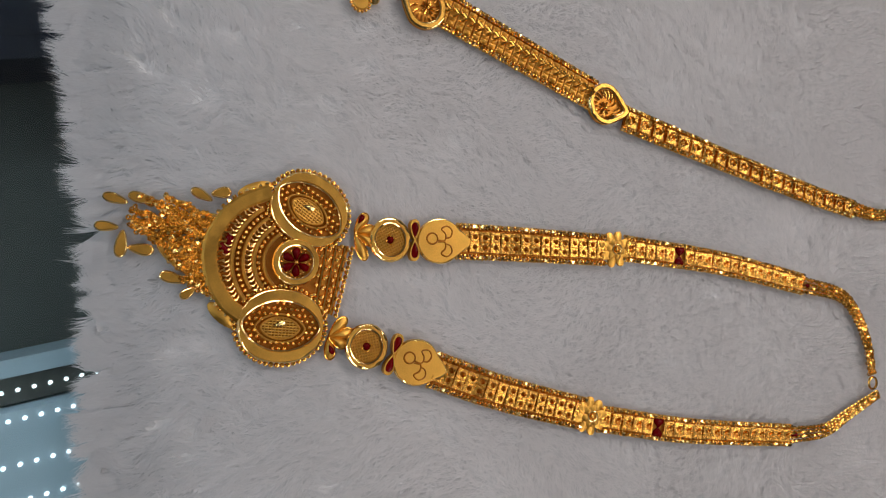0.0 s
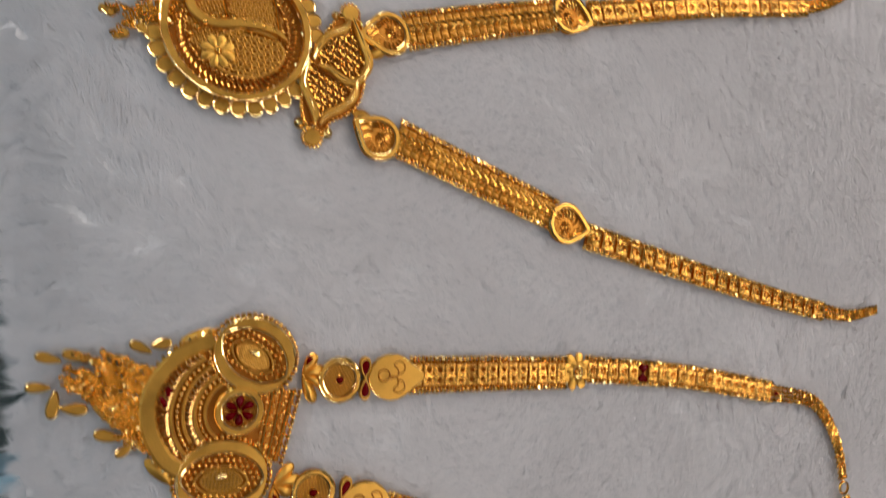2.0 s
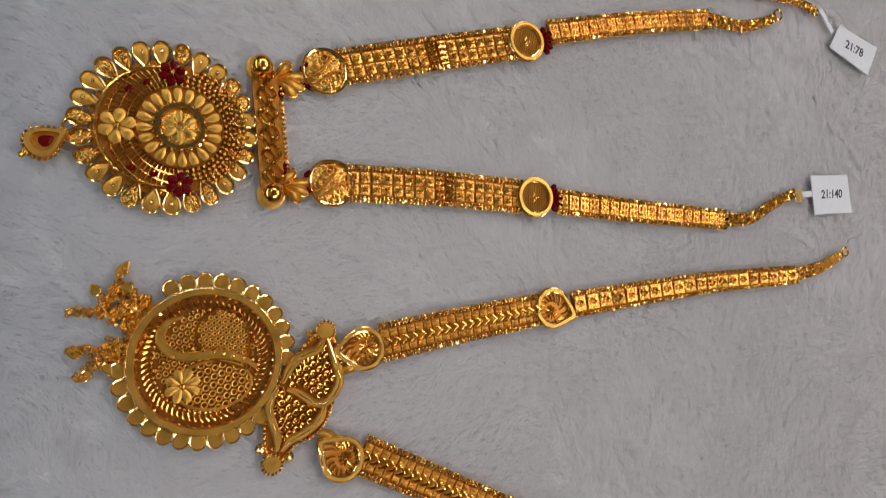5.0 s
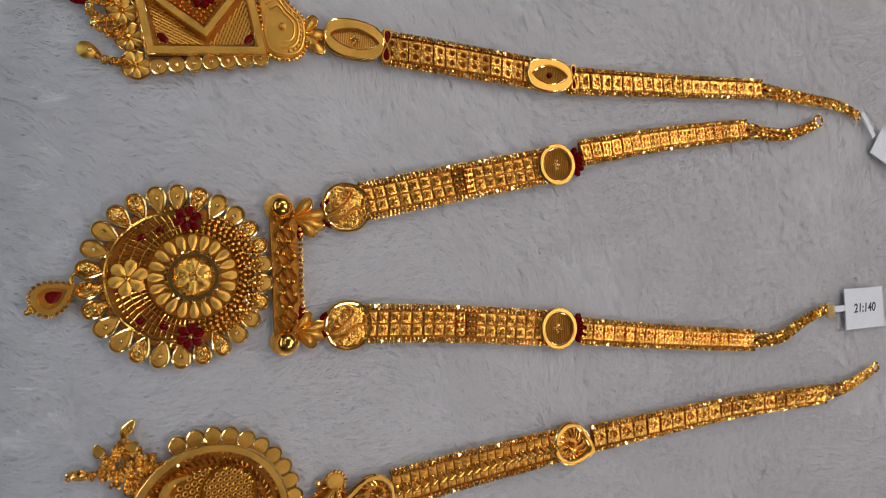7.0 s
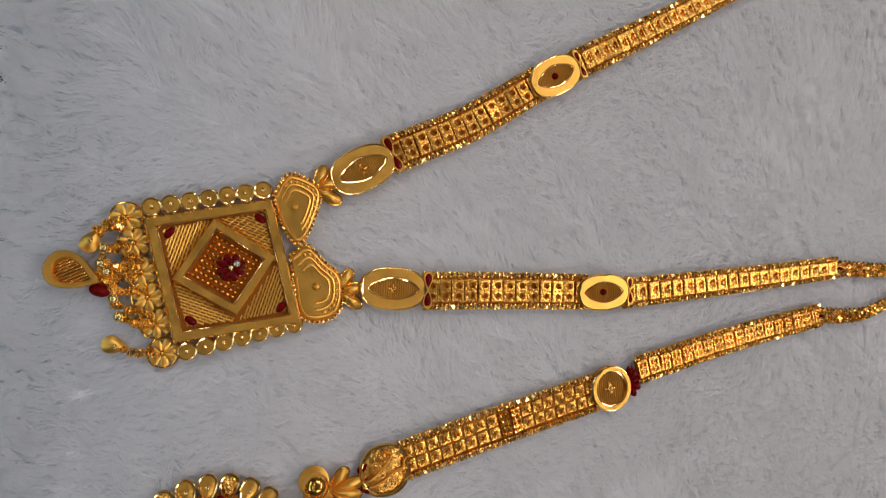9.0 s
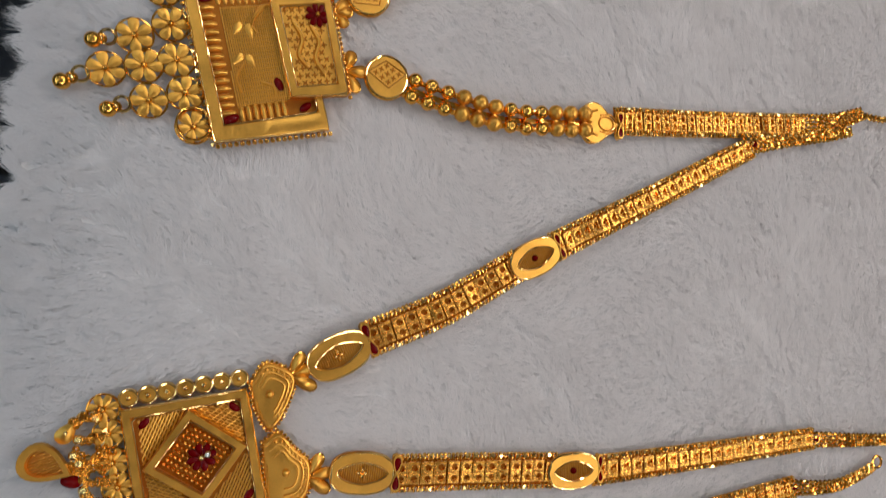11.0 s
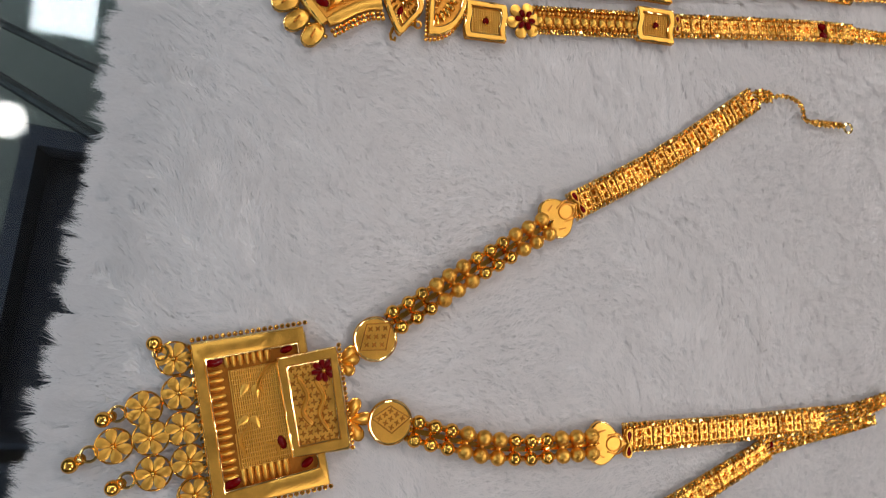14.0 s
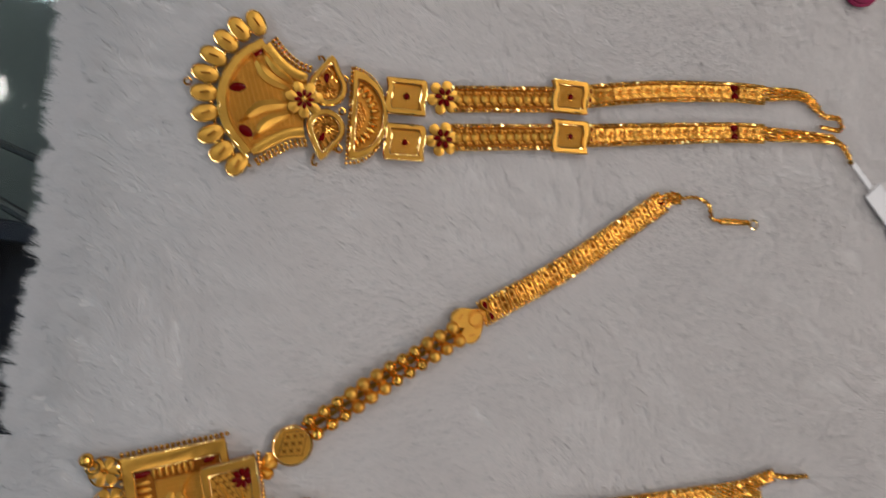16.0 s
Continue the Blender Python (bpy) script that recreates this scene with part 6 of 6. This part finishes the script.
# ---- necklace with the stepped square pendant and flower fringe ----
def necklace_flowers():
    c = (-54.3, 317.6)
    nk = thing("necklace", c, "long gold necklace with stepped rectangular pendant and flower fringe", "necklace", "gold necklaces")
    tl, tr, br, bl = (-71, 333.4), (-46.4, 338.8), (-37, 302.2), (-62.2, 296.7)
    sq = quad(tl, tr, br, bl)
    a0 = heading(bl, br)
    up = heading(bl, tl)
    base = part("pendant_plate", Shape().slab(sq, 0.0, 0.8, 0.15), SHADED, nk)
    well = quad((-67.6, 330), (-47.3, 334.8), (-39.7, 306), (-60.4, 300.6))
    part("outer_rim", Shape().band(sq, well, 0.8, 2.2, 0.3), MATTE, base)
    cut_line(base, grown(sq, 0.99), 1.8, 0.32, True, 2.0)
    cut_line(base, well, 1.7, 0.25, True, 1.6)
    part("bead_edge", beads_along(Shape(), [(-70.8, 334.2), (-45.9, 339.7)], 1.35, 0.6, 0.8, False), GOLD, base, kind="stuff")
    part("bead_edge", beads_along(Shape(), [(-61.5, 296.1), (-36.6, 301.5)], 1.35, 0.6, 0.8, False), GOLD, base, kind="stuff")
    part("bright_edge", beads_along(Shape(), [(-71.5, 332.9), (-62.6, 296.3)], 1.5, 0.6, 1.2, False, RNG), BRIGHT, base, soft=False, kind="stuff")
    # barred border
    for p0, p1, turn, n in (((-65.4, 327), (-59.7, 303.7), 0, 14), ((-63, 330.1), (-54.1, 332.1), 1, 7), ((-56.6, 303.9), (-47.3, 306.2), 1, 7)):
        for k in range(n):
            p = (p0[0] + (p1[0] - p0[0]) * k / (n - 1), p0[1] + (p1[1] - p0[1]) * k / (n - 1))
            a = a0 if not turn else up
            part("border_bar", Shape().dome(ellipse(p, 2.0, 0.72, a, 12), 0.7, 1.8, 2, 0.3), MATTE, base)
    field = quad((-62.5, 328.1), (-50.9, 330.7), (-45.6, 308.4), (-57.6, 305.2))
    s = Shape()
    hatch(s, field, 0.5, up, 0.95, 0.22)
    hatch(s, field, 1.0, a0, 1.1, 0.14)
    part("wire_field", s, MATTE, base, kind="stuff")
    s = Shape()
    for pts in (((-49.1, 330.6), (-53.9, 328.7), (-55.9, 322.6)), ((-54.1, 322.8), (-55.4, 325.2), (-52.7, 329.5)), ((-56.6, 308.5), (-58.1, 312.1), (-56.5, 315.5)), ((-49.4, 309.1), (-50.1, 311), (-52.6, 311.6))):
        s.tube([(*p, 1.3) for p in smooth(list(pts), 6)], 0.32, 6)
    part("stem", s, MATTE, base)
    for p, a in (((-58.5, 323.3), 1.2), ((-55.7, 323.1), 1.9), ((-58.1, 316.2), 0.9), ((-55.1, 316.2), 2.2)):
        part("leaf_petal", Shape().dome(teardrop(p, 3.4, 1.9, a, 14), 1.0, 1.6, 3, 0.3), MATTE, base)
    for p, a, l in (((-65.8, 329.5), 0.2, 2.2), ((-58.9, 302.5), 0.5, 1.9), ((-42.6, 307.1), 0.7, 1.6), ((-49.7, 333.1), 0.4, 1.5), ((-48.8, 311.7), -1.1, 1.7)):
        part("red_enamel_drop", Shape().dome(ellipse(p, l, l * 0.55, a, 14), 0.8, 1.9, 3, 0.4), RED, base, "dark red enamel leaf")
    # raised small panel
    pq = quad((-51.9, 331), (-38.3, 334.4), (-32.9, 310.7), (-46.1, 308.6))
    pan = part("upper_panel", Shape().slab(pq, 0.8, 2.3, 0.15), HALF_SHADED, nk)
    pw = quad((-49.5, 329.2), (-39.5, 331.5), (-35.5, 313), (-44.9, 311))
    part("rim", Shape().band(pq, pw, 2.3, 3.3, 0.3), MATTE, pan)
    cut_line(pan, grown(pq, 0.985), 3.0, 0.32, True, 1.8)
    cut_line(pan, pw, 2.8, 0.24, True, 1.5)
    part("pierced_sheet", Shape().slab(inset(pw, 0.1), 2.3, 2.5, 0.05), MATTE, pan)
    s = Shape()
    for i, p in enumerate(spots_in(inset(pw, 0.8), 1.7, a0)):
        turn = a0 + 0.78 * (i % 2)
        for k in range(2):
            s.slab(ellipse(p, 0.85, 0.24, turn + k * math.pi / 2, 10), 2.4, 2.54 + 0.01 * k, 0.02)
    # thin dark stars on the whole sheet paint the shade of pierced holes
    part("star_filigree", s, SHADED, pan, kind="stuff")
    s = Shape()
    for pts in (((-46.5, 326.6), (-44.1, 322.7), (-44.7, 318.7), (-42.3, 316)), ((-42.4, 326.2), (-40.2, 322.5), (-40.8, 318.4), (-38.4, 314.7))):
        s.tube([(*p, 2.55) for p in smooth(list(pts), 6)], [0.3, *[0.55] * (len(smooth(list(pts), 6)) - 2), 0.3], 6)
    part("leaf_scroll", s, MATTE, pan)
    part("bead_edge", beads_along(Shape(), [(-37.5, 334.8), (-32.2, 310.6)], 1.2, 0.6, 1.5, False), GOLD, pan, kind="stuff")
    flower(pan, (-40.8, 328.7), 2.8, 8, RED, GOLD, 2.4, 1.8)
    # fringe of flowers
    spots = ((-74.2, 329.9), (-72.3, 322.3), (-70.7, 314.5), (-68.7, 307.3), (-66.7, 300), (-79.3, 318.7), (-77.2, 312.4), (-75.9, 304.8), (-84.5, 310.6))
    for p in spots:
        fl = flower(nk, p, 3.7, 6, MATTE, GOLD, 0.2, 1.7, RNG.uniform(0, 1), 0.18)
        wire_ring(fl, p, 3.75, 0.26, 0.5)
    for ring, bead in (((-77.1, 331.1), (-78.6, 333.1)), ((-84.4, 317.5), (-87.1, 316.3)), ((-89.1, 308.9), (-92.4, 306.7)), ((-81, 303.4), (-83.6, 301.9))):
        wire_ring(nk, ring, 1.6, 0.36, 0.8, BRIGHT)
        mid = ((ring[0] + bead[0]) / 2, (ring[1] + bead[1]) / 2)
        wire_ring(nk, mid, 1.0, 0.3, 0.9)
        b = part("bead", Shape().ball((*bead, 1.3), 1.75, 16, 10), GOLD, nk)
        part("bead_cap", Shape().ball((*mid, 1.1), 0.8, 8, 5), BRIGHT, b)
    wire_ring(nk, (-66.6, 300.5), 3.6, 0.3, 1.4)
    # strands
    petals(nk, (-36.7, 330.5), ((-34, 333.6), (-33, 331.6), (-33.9, 328.5)), 3.0, MATTE, 2.2)
    petals(nk, (-33.7, 316.9), ((-32.1, 321.1), (-28.9, 317.4), (-30.8, 313.1)), 3.2, MATTE, 2.2)
    for p, d in (((-28.6, 336.6), ((-31.0, 340.1), (-24.9, 340.9), (-25.8, 334.1), (-32.2, 333.7))), ((-23.4, 316.6), ((-28.1, 317.5), (-23.7, 320.6), (-18.6, 317.8), (-22.9, 314.0)))):
        out = ellipse(p, 5.4, 5.4, 0, 40)
        b = part("medallion", Shape().slab(out, 0.0, 1.6, 0.3), MATTE, nk)
        part("rim", Shape().tube([(*q, 1.3) for q in grown(out, 0.98)], 0.32, 6, True), GOLD, b)
        cut_line(b, grown(out, 0.96), 1.5, 0.26, True, 1.6)
        part("diamond_line", Shape().tube([(*q, 1.6) for q in d], 0.2, 5, True), SHADED, b)
        for i in range(3):
            for j in range(3):
                u, v = 0.2 + 0.3 * i, 0.2 + 0.3 * j
                q = [(d[0][k] * (1 - u) + d[1][k] * u) * (1 - v) + (d[3][k] * (1 - u) + d[2][k] * u) * v for k in (0, 1)]
                s = Shape()
                for k in (0, 1):
                    s.slab(ellipse(q, 0.78, 0.24, heading(d[0], d[1]) + 0.785 + k * math.pi / 2, 10), 1.5, 1.64 + 0.01 * k, 0.02)
                # each hole is only a dark star laid on top, its shade painted
                part("star_hole", s, SHADED, b)
    pat = ["balls"] * 3 + ["starred"] * 3
    strand(nk, [(-24, 341.2), (-4.8, 355), (16.7, 369.7)], 8.6, 8.8, 12, pat, False, 0.95)
    strand(nk, [(-17.7, 314.7), (-2.7, 311.6), (11.2, 310.1), (33.4, 311.6)], 8.6, 8.8, 12, pat, False, 0.95)
    for p, a in (((21.1, 373.4), heading((15, 368.5), (27.1, 377.8))), ((37.9, 311.8), 0.0)):
        b = part("heart_plate", Shape().slab(heart(p, 11.6, 11.6, a), 0.0, 1.7, 0.35), MATTE, nk)
        cut_line(b, grown(heart(p, 11.6, 11.6, a), 0.98), 1.35, 0.22, True, 1.5)
        q = at(p, a, 1.2, 0)
        s = Shape().tube([(*v, 1.75) for v in ellipse(q, 2.3, 1.9, a, 18)], 0.28, 5, True)
        for k in (-1, 1):
            s.tube([(*at(p, a, -3.4, k * 3.0), 1.75), (*at(p, a, -1.6, k * 3.6), 1.75)], 0.26, 5)
            s.tube([(*v, 1.75) for v in smooth([at(p, a, 4.6, k * 0.4), at(p, a, 2.6, k * 2.6), at(p, a, -0.8, k * 2.2)], 6)], 0.22, 5)
        part("scroll", s, HALF_SHADED, b)
        red_bow(nk, at(p, a, 5.8, 0), a, 3.6, 1.9)
    strand(nk, [(44, 313.3), (75.4, 315.7), (112.2, 319.2)], 7.7, 7.4, 23, "bars", inner=0.66)
    link_chain(nk, [(111.7, 319.3), (125.9, 321.9), (138.3, 325.9)], 0.6, 5, 1.5)
    link_chain(nk, [(137.8, 325.8), (144.8, 325.1), (154, 325.2)], 0.7, 2, 0.9)
    strand(nk, [(25.4, 376.3), (52.6, 392.8), (84.9, 416.2)], 7.7, 7.4, 23, "bars", inner=0.66)
    red_dot(nk, (85.3, 416.6), 0.5, 1.4)
    link_chain(nk, [(85.3, 416.3), (89.2, 418.7), (92.8, 418.8)], 0.6, 4, 1.4)
    link_chain(nk, [(92.4, 418.9), (99.4, 420.1), (104.8, 418.3), (106.9, 413.5), (113.1, 413.7), (121.8, 414)], 0.6, 1, 1.0)
    link_chain(nk, [(110.3, 413.1), (121.8, 413.8)], 0.7, 2, 0.9)
    wire_ring(nk, (124.5, 413.4), 1.6, 0.36, 0.8, BRIGHT)


necklace_flowers()


# ---- necklace with the fan pendant ----
def necklace_fan():
    c = (-45.1, 430.6)
    nk = thing("necklace", c, "gold necklace with fan-shaped scalloped pendant and half-moon link", "necklace", "gold necklaces")
    rim_line = [(-46.2, 446.0), (-51.2, 441.8), (-54.4, 436.4), (-55.6, 430.6), (-54.7, 424.8), (-52.0, 419.7), (-47.4, 414.9)]
    upper, lower = [(-45.4, 445.3), (-41.5, 441.5), (-37.3, 439.0), (-33.6, 438.2)], [(-46.6, 415.4), (-41.6, 419.2), (-37.2, 421.9), (-33.3, 422.9)]
    arc, side1, side2 = smooth(rim_line, 8), smooth(lower, 6), smooth(upper[::-1], 6)
    out = arc + side1[1:] + side2[:-1]
    base = part("pendant_plate", Shape().slab(out, 0.0, 0.9, 0.2), HALF_SHADED, nk)
    b = ribbon("arc_rim", base, rim_line, 1.25, 0.2, 2.2, MATTE, 1.0)
    cut_line(b, grown(arc + side1[1:] + side2[:-1], 1.07)[:len(arc)], 1.9, 0.3, False, 2.0)
    for line, turn in ((side1, -1), (side2, -1)):
        sd = ribbon("side_rim", base, line[::3] + [line[-1]], 1.45, 0.2, 2.0, MATTE, 0.7)
        for k in (2.3, 3.5):
            off = [at(p, heading(line[max(0, i - 1)], line[min(len(line) - 1, i + 1)]), 0, turn * k) for i, p in enumerate(line)]
            part("bead_edge", beads_along(Shape(), off, 1.3, 0.64, 0.8, False), GOLD, sd, kind="stuff")
    well = grown(out, 0.8)
    s = Shape()
    hatch(s, well, 0.66, 0.35, 1.0, 0.22)
    hatch(s, well, 1.3, 1.9, 1.1, 0.16)
    part("filigree", s, MATTE, base, kind="stuff")
    tips = ((-48.6, 451.2), (-52.8, 448.6), (-55.8, 444.7), (-58.6, 440.0), (-60.2, 435.0), (-60.0, 429.8), (-59.2, 424.4), (-57.3, 419.0), (-54.2, 414.7), (-50.0, 411.7))
    hub = (-36.9, 431.5)
    for p in tips:
        a = heading(hub, p)
        o = ellipse(p, 3.6, 2.35, a, 22, 2.2)
        b = part("scallop", Shape().dome(o, 0.0, 1.35, 4, 0.8), MATTE, base)
        cut_line(b, o, 0.85, 0.2, True, 1.2)
        part("petal_rib", Shape().tube([(*at(p, a, -1.2, -0.3), 1.45), (*at(p, a, 1.2, 0.2), 1.4)], 0.26, 5), SHADED, b)
        q = at(p, a + 1.57, 2.6, 0)
        part("petal_bead", Shape().ball((*at(q, a, -1.8, 0), 0.9), 0.6, 8, 5), GOLD, b)
    wire_ring(nk, (-64.4, 432.1), 0.9, 0.3)
    # leaves inside
    for pts, w, m in ((((-38.0, 434.3), (-44.5, 436.9), (-48.9, 442.3)), 3.4, MATTE), (((-37.6, 436.4), (-42.6, 439.6), (-46.3, 444.0)), 2.8, MATTE), (((-38.4, 429.9), (-45.0, 428.2), (-50.4, 423.2)), 3.6, MATTE), (((-37.6, 427.4), (-43.2, 424.2), (-46.6, 419.0)), 3.4, MATTE)):
        line = smooth(list(pts), 8)
        loops, n = [], len(line)
        for i, p in enumerate(line):
            a = heading(line[max(0, i - 1)], line[min(n - 1, i + 1)])
            h = w * 0.5 * max(0.08, math.sin(math.pi * (0.12 + 0.86 * i / (n - 1))))
            loops.append([(*at(p, a, 0, d * h), z) for d, z in ((-1, 0.9), (-0.9, 1.6), (0, 2.2), (0.9, 1.6), (1, 0.9))])
        part("inner_leaf", Shape().rings(loops, True, True), m, base)
    for p, a in (((-47.4, 443.6), 0.9), ((-51.8, 432.6), 0.2), ((-48.6, 421.0), -0.6)):
        part("red_enamel_drop", Shape().dome(ellipse(p, 2.2, 1.3, a, 14), 0.9, 1.7, 3, 0.3), RED, base, "dark red enamel leaf")
    rose = (-34.0, 431.8)
    fl = flower(nk, rose, 5.2, 7, MATTE, GOLD, 1.6, 2.0)
    for k in range(8):
        a = 0.1 + k * math.pi / 4
        part("red_petal", Shape().dome(teardrop(at(rose, a, 1.6, 0), 2.5, 1.3, a, 12), 2.5, 2.9, 3, 0.2), RED, fl, "red enamel petal")
    # wings
    for cc, tip, r in (((-27.8, 436.5), (-29.2, 444.2), 5.2), ((-27.4, 424.9), (-30.3, 415.6), 5.2)):
        a = heading(cc, tip)
        o = paisley(cc, r, a, 36, 1.6, 0.25 if tip[1] > cc[1] else -0.25)
        b = medallion(nk, o, 0.24, "scroll", a, 1.0, 2.2)
        part("red_enamel_drop", Shape().dome(teardrop(at(cc, a, 2.6, 0), 3.2, 1.9, a, 14), 1.0, 1.8, 3, 0.3), RED, b, "dark red enamel inlay")
        part("tip_curl", Shape().tube([(*at(tip, a, x, y), 0.9) for x, y in ((-2.0, 0), (0, 0), (1.2, 0.6), (1.0, 1.6), (0.2, 1.4))], 0.4, 6), GOLD, b)
    for p in ((-25.1, 439.9), (-23.2, 439.8), (-24.7, 420.2), (-23.1, 419.7), (-23.1, 430.5)):
        wire_ring(nk, p, 0.9, 0.32)
    # half moon
    f1, f2, nose = (-20.8, 442.8), (-20.3, 416.9), (-10.5, 431.7)
    mid = ((f1[0] + f2[0]) / 2, (f1[1] + f2[1]) / 2)
    a = heading(f2, f1)
    h, d = math.dist(f1, f2) / 2, math.dist(mid, nose)
    half = [at(mid, a, h * math.cos(t), -d * math.sin(t)) for t in np.linspace(0, math.pi, 26)]
    half = half[::-1]
    b = medallion(nk, half, 0.2, "none", 0, 1, 2.2)
    part("bead_edge", beads_along(Shape(), grown(half, 1.07), 1.2, 0.58, 0.9), GOLD, b, kind="stuff")
    s = Shape()
    for k in range(13):
        t = math.pi * (k + 0.5) / 13
        p = at(mid, a, h * 0.62 * math.cos(t), -d * 0.66 * math.sin(t))
        s.dome(ellipse(p, 1.5, 0.8, heading(mid, p), 12), 1.0, 2.0, 3, 0.3)
    part("ray_border", s, GOLD, b)
    s = Shape()
    for p in spots_in([at(mid, a, h * 0.42 * math.cos(t), -d * 0.42 * math.sin(t)) for t in np.linspace(0, math.pi, 16)], 0.95):
        s.ball((*p, 1.1), 0.4, 7, 4)
    part("bead_field", s, GOLD, b, kind="stuff")
    # two straight strands
    for sq, fl, r0, r1, sq2, q0, q1, q2, q3, bow in (
            ((-4.9, 437.7), (6.7, 439.5), (11.3, 439.9), (42.6, 444.9), (48.6, 446.6), (55.1, 448.1), (82.1, 454.3), (110.7, 458.9), (124.6, 460.3), (55.5, 448.1)),
            ((-4.3, 424.2), (7.3, 427), (11.9, 428.2), (43.5, 433), (49.5, 433.8), (56.4, 435.4), (83, 439.9), (111.4, 444.6), (125.3, 446.3), (56.8, 435.5))):
        for p, hx in ((sq, 5.9), (sq2, 6.1)):
            a = 0.07
            wav = []
            for k in range(40):
                t = k / 40 * 4
                e, u = int(t), t - int(t)
                x, y = ((-1 + 2 * u, -1), (1, -1 + 2 * u), (1 - 2 * u, 1), (-1, 1 - 2 * u))[e]
                wav.append(at(p, a, hx * (x + 0.08 * math.sin(y * 3.1)), (5.2 if hx < 6 else 5.1) * y))
            md = medallion(nk, wav, 0.26, "cross", a, 0.66, 2.0, MATTE, "stone")
        fb = flower(nk, fl, 5.2, 6, MATTE, GOLD, 0.3, 1.8)
        for k in range(6):
            t = k * math.pi / 3
            part("red_petal", Shape().dome(teardrop(at(fl, t, 1.6, 0), 2.9, 1.7, t, 12), 1.2, 2.0, 3, 0.4), RED, fb, "red enamel petal")
        strand(nk, [r0, ((r0[0] + r1[0]) / 2, (r0[1] + r1[1]) / 2), r1], 7.9, 7.9, 12, "studs", inner=0.62)
        red_bow(nk, bow, 0.0, 2.6, 1.5)
        strand(nk, [q0, q1, q2, q3], 7.2, 6.6, 20, "triangle", reds=(16,))
    link_chain(nk, [(124.1, 460.4), (143.1, 463.1), (151.4, 459.4)], 0.6, 4, 1.4)
    link_chain(nk, [(150.9, 459.8), (154.8, 457.2), (161.8, 457.2), (162.5, 453.1), (154.1, 452.9)], 0.65, 2, 0.8)
    link_chain(nk, [(124.8, 446.2), (147.2, 448.3), (159.3, 449)], 0.6, 4, 1.4)
    link_chain(nk, [(158.7, 449.3), (165, 446.8), (168.9, 441.3)], 0.65, 2, 1.0)
    price_tag([(169.7, 441.5), (179.3, 433.2)], ((183.5, 435.9), (203.5, 418.9), (194.7, 413.6), (176.6, 429.4)), "", 0.0, 3.4)


necklace_fan()


# ---- soft things behind the cloth's far corner ----
def velvet_pouch():
    c = (169.6, 510.3)
    ob = thing("velvet_pouch", c, "magenta velvet pouch lying on the fur cloth", "pouch")
    o = ellipse(c, 7.5, 7.0, 0.3, 30, 2.6)
    part("body", Shape().dome(o, -0.5, 7.0, 5, 3.0), ROSE, ob)
    part("hem", Shape().tube([(*p, 0.8) for p in grown(o, 1.02)], 0.8, 7, True), ROSE, ob)


velvet_pouch()
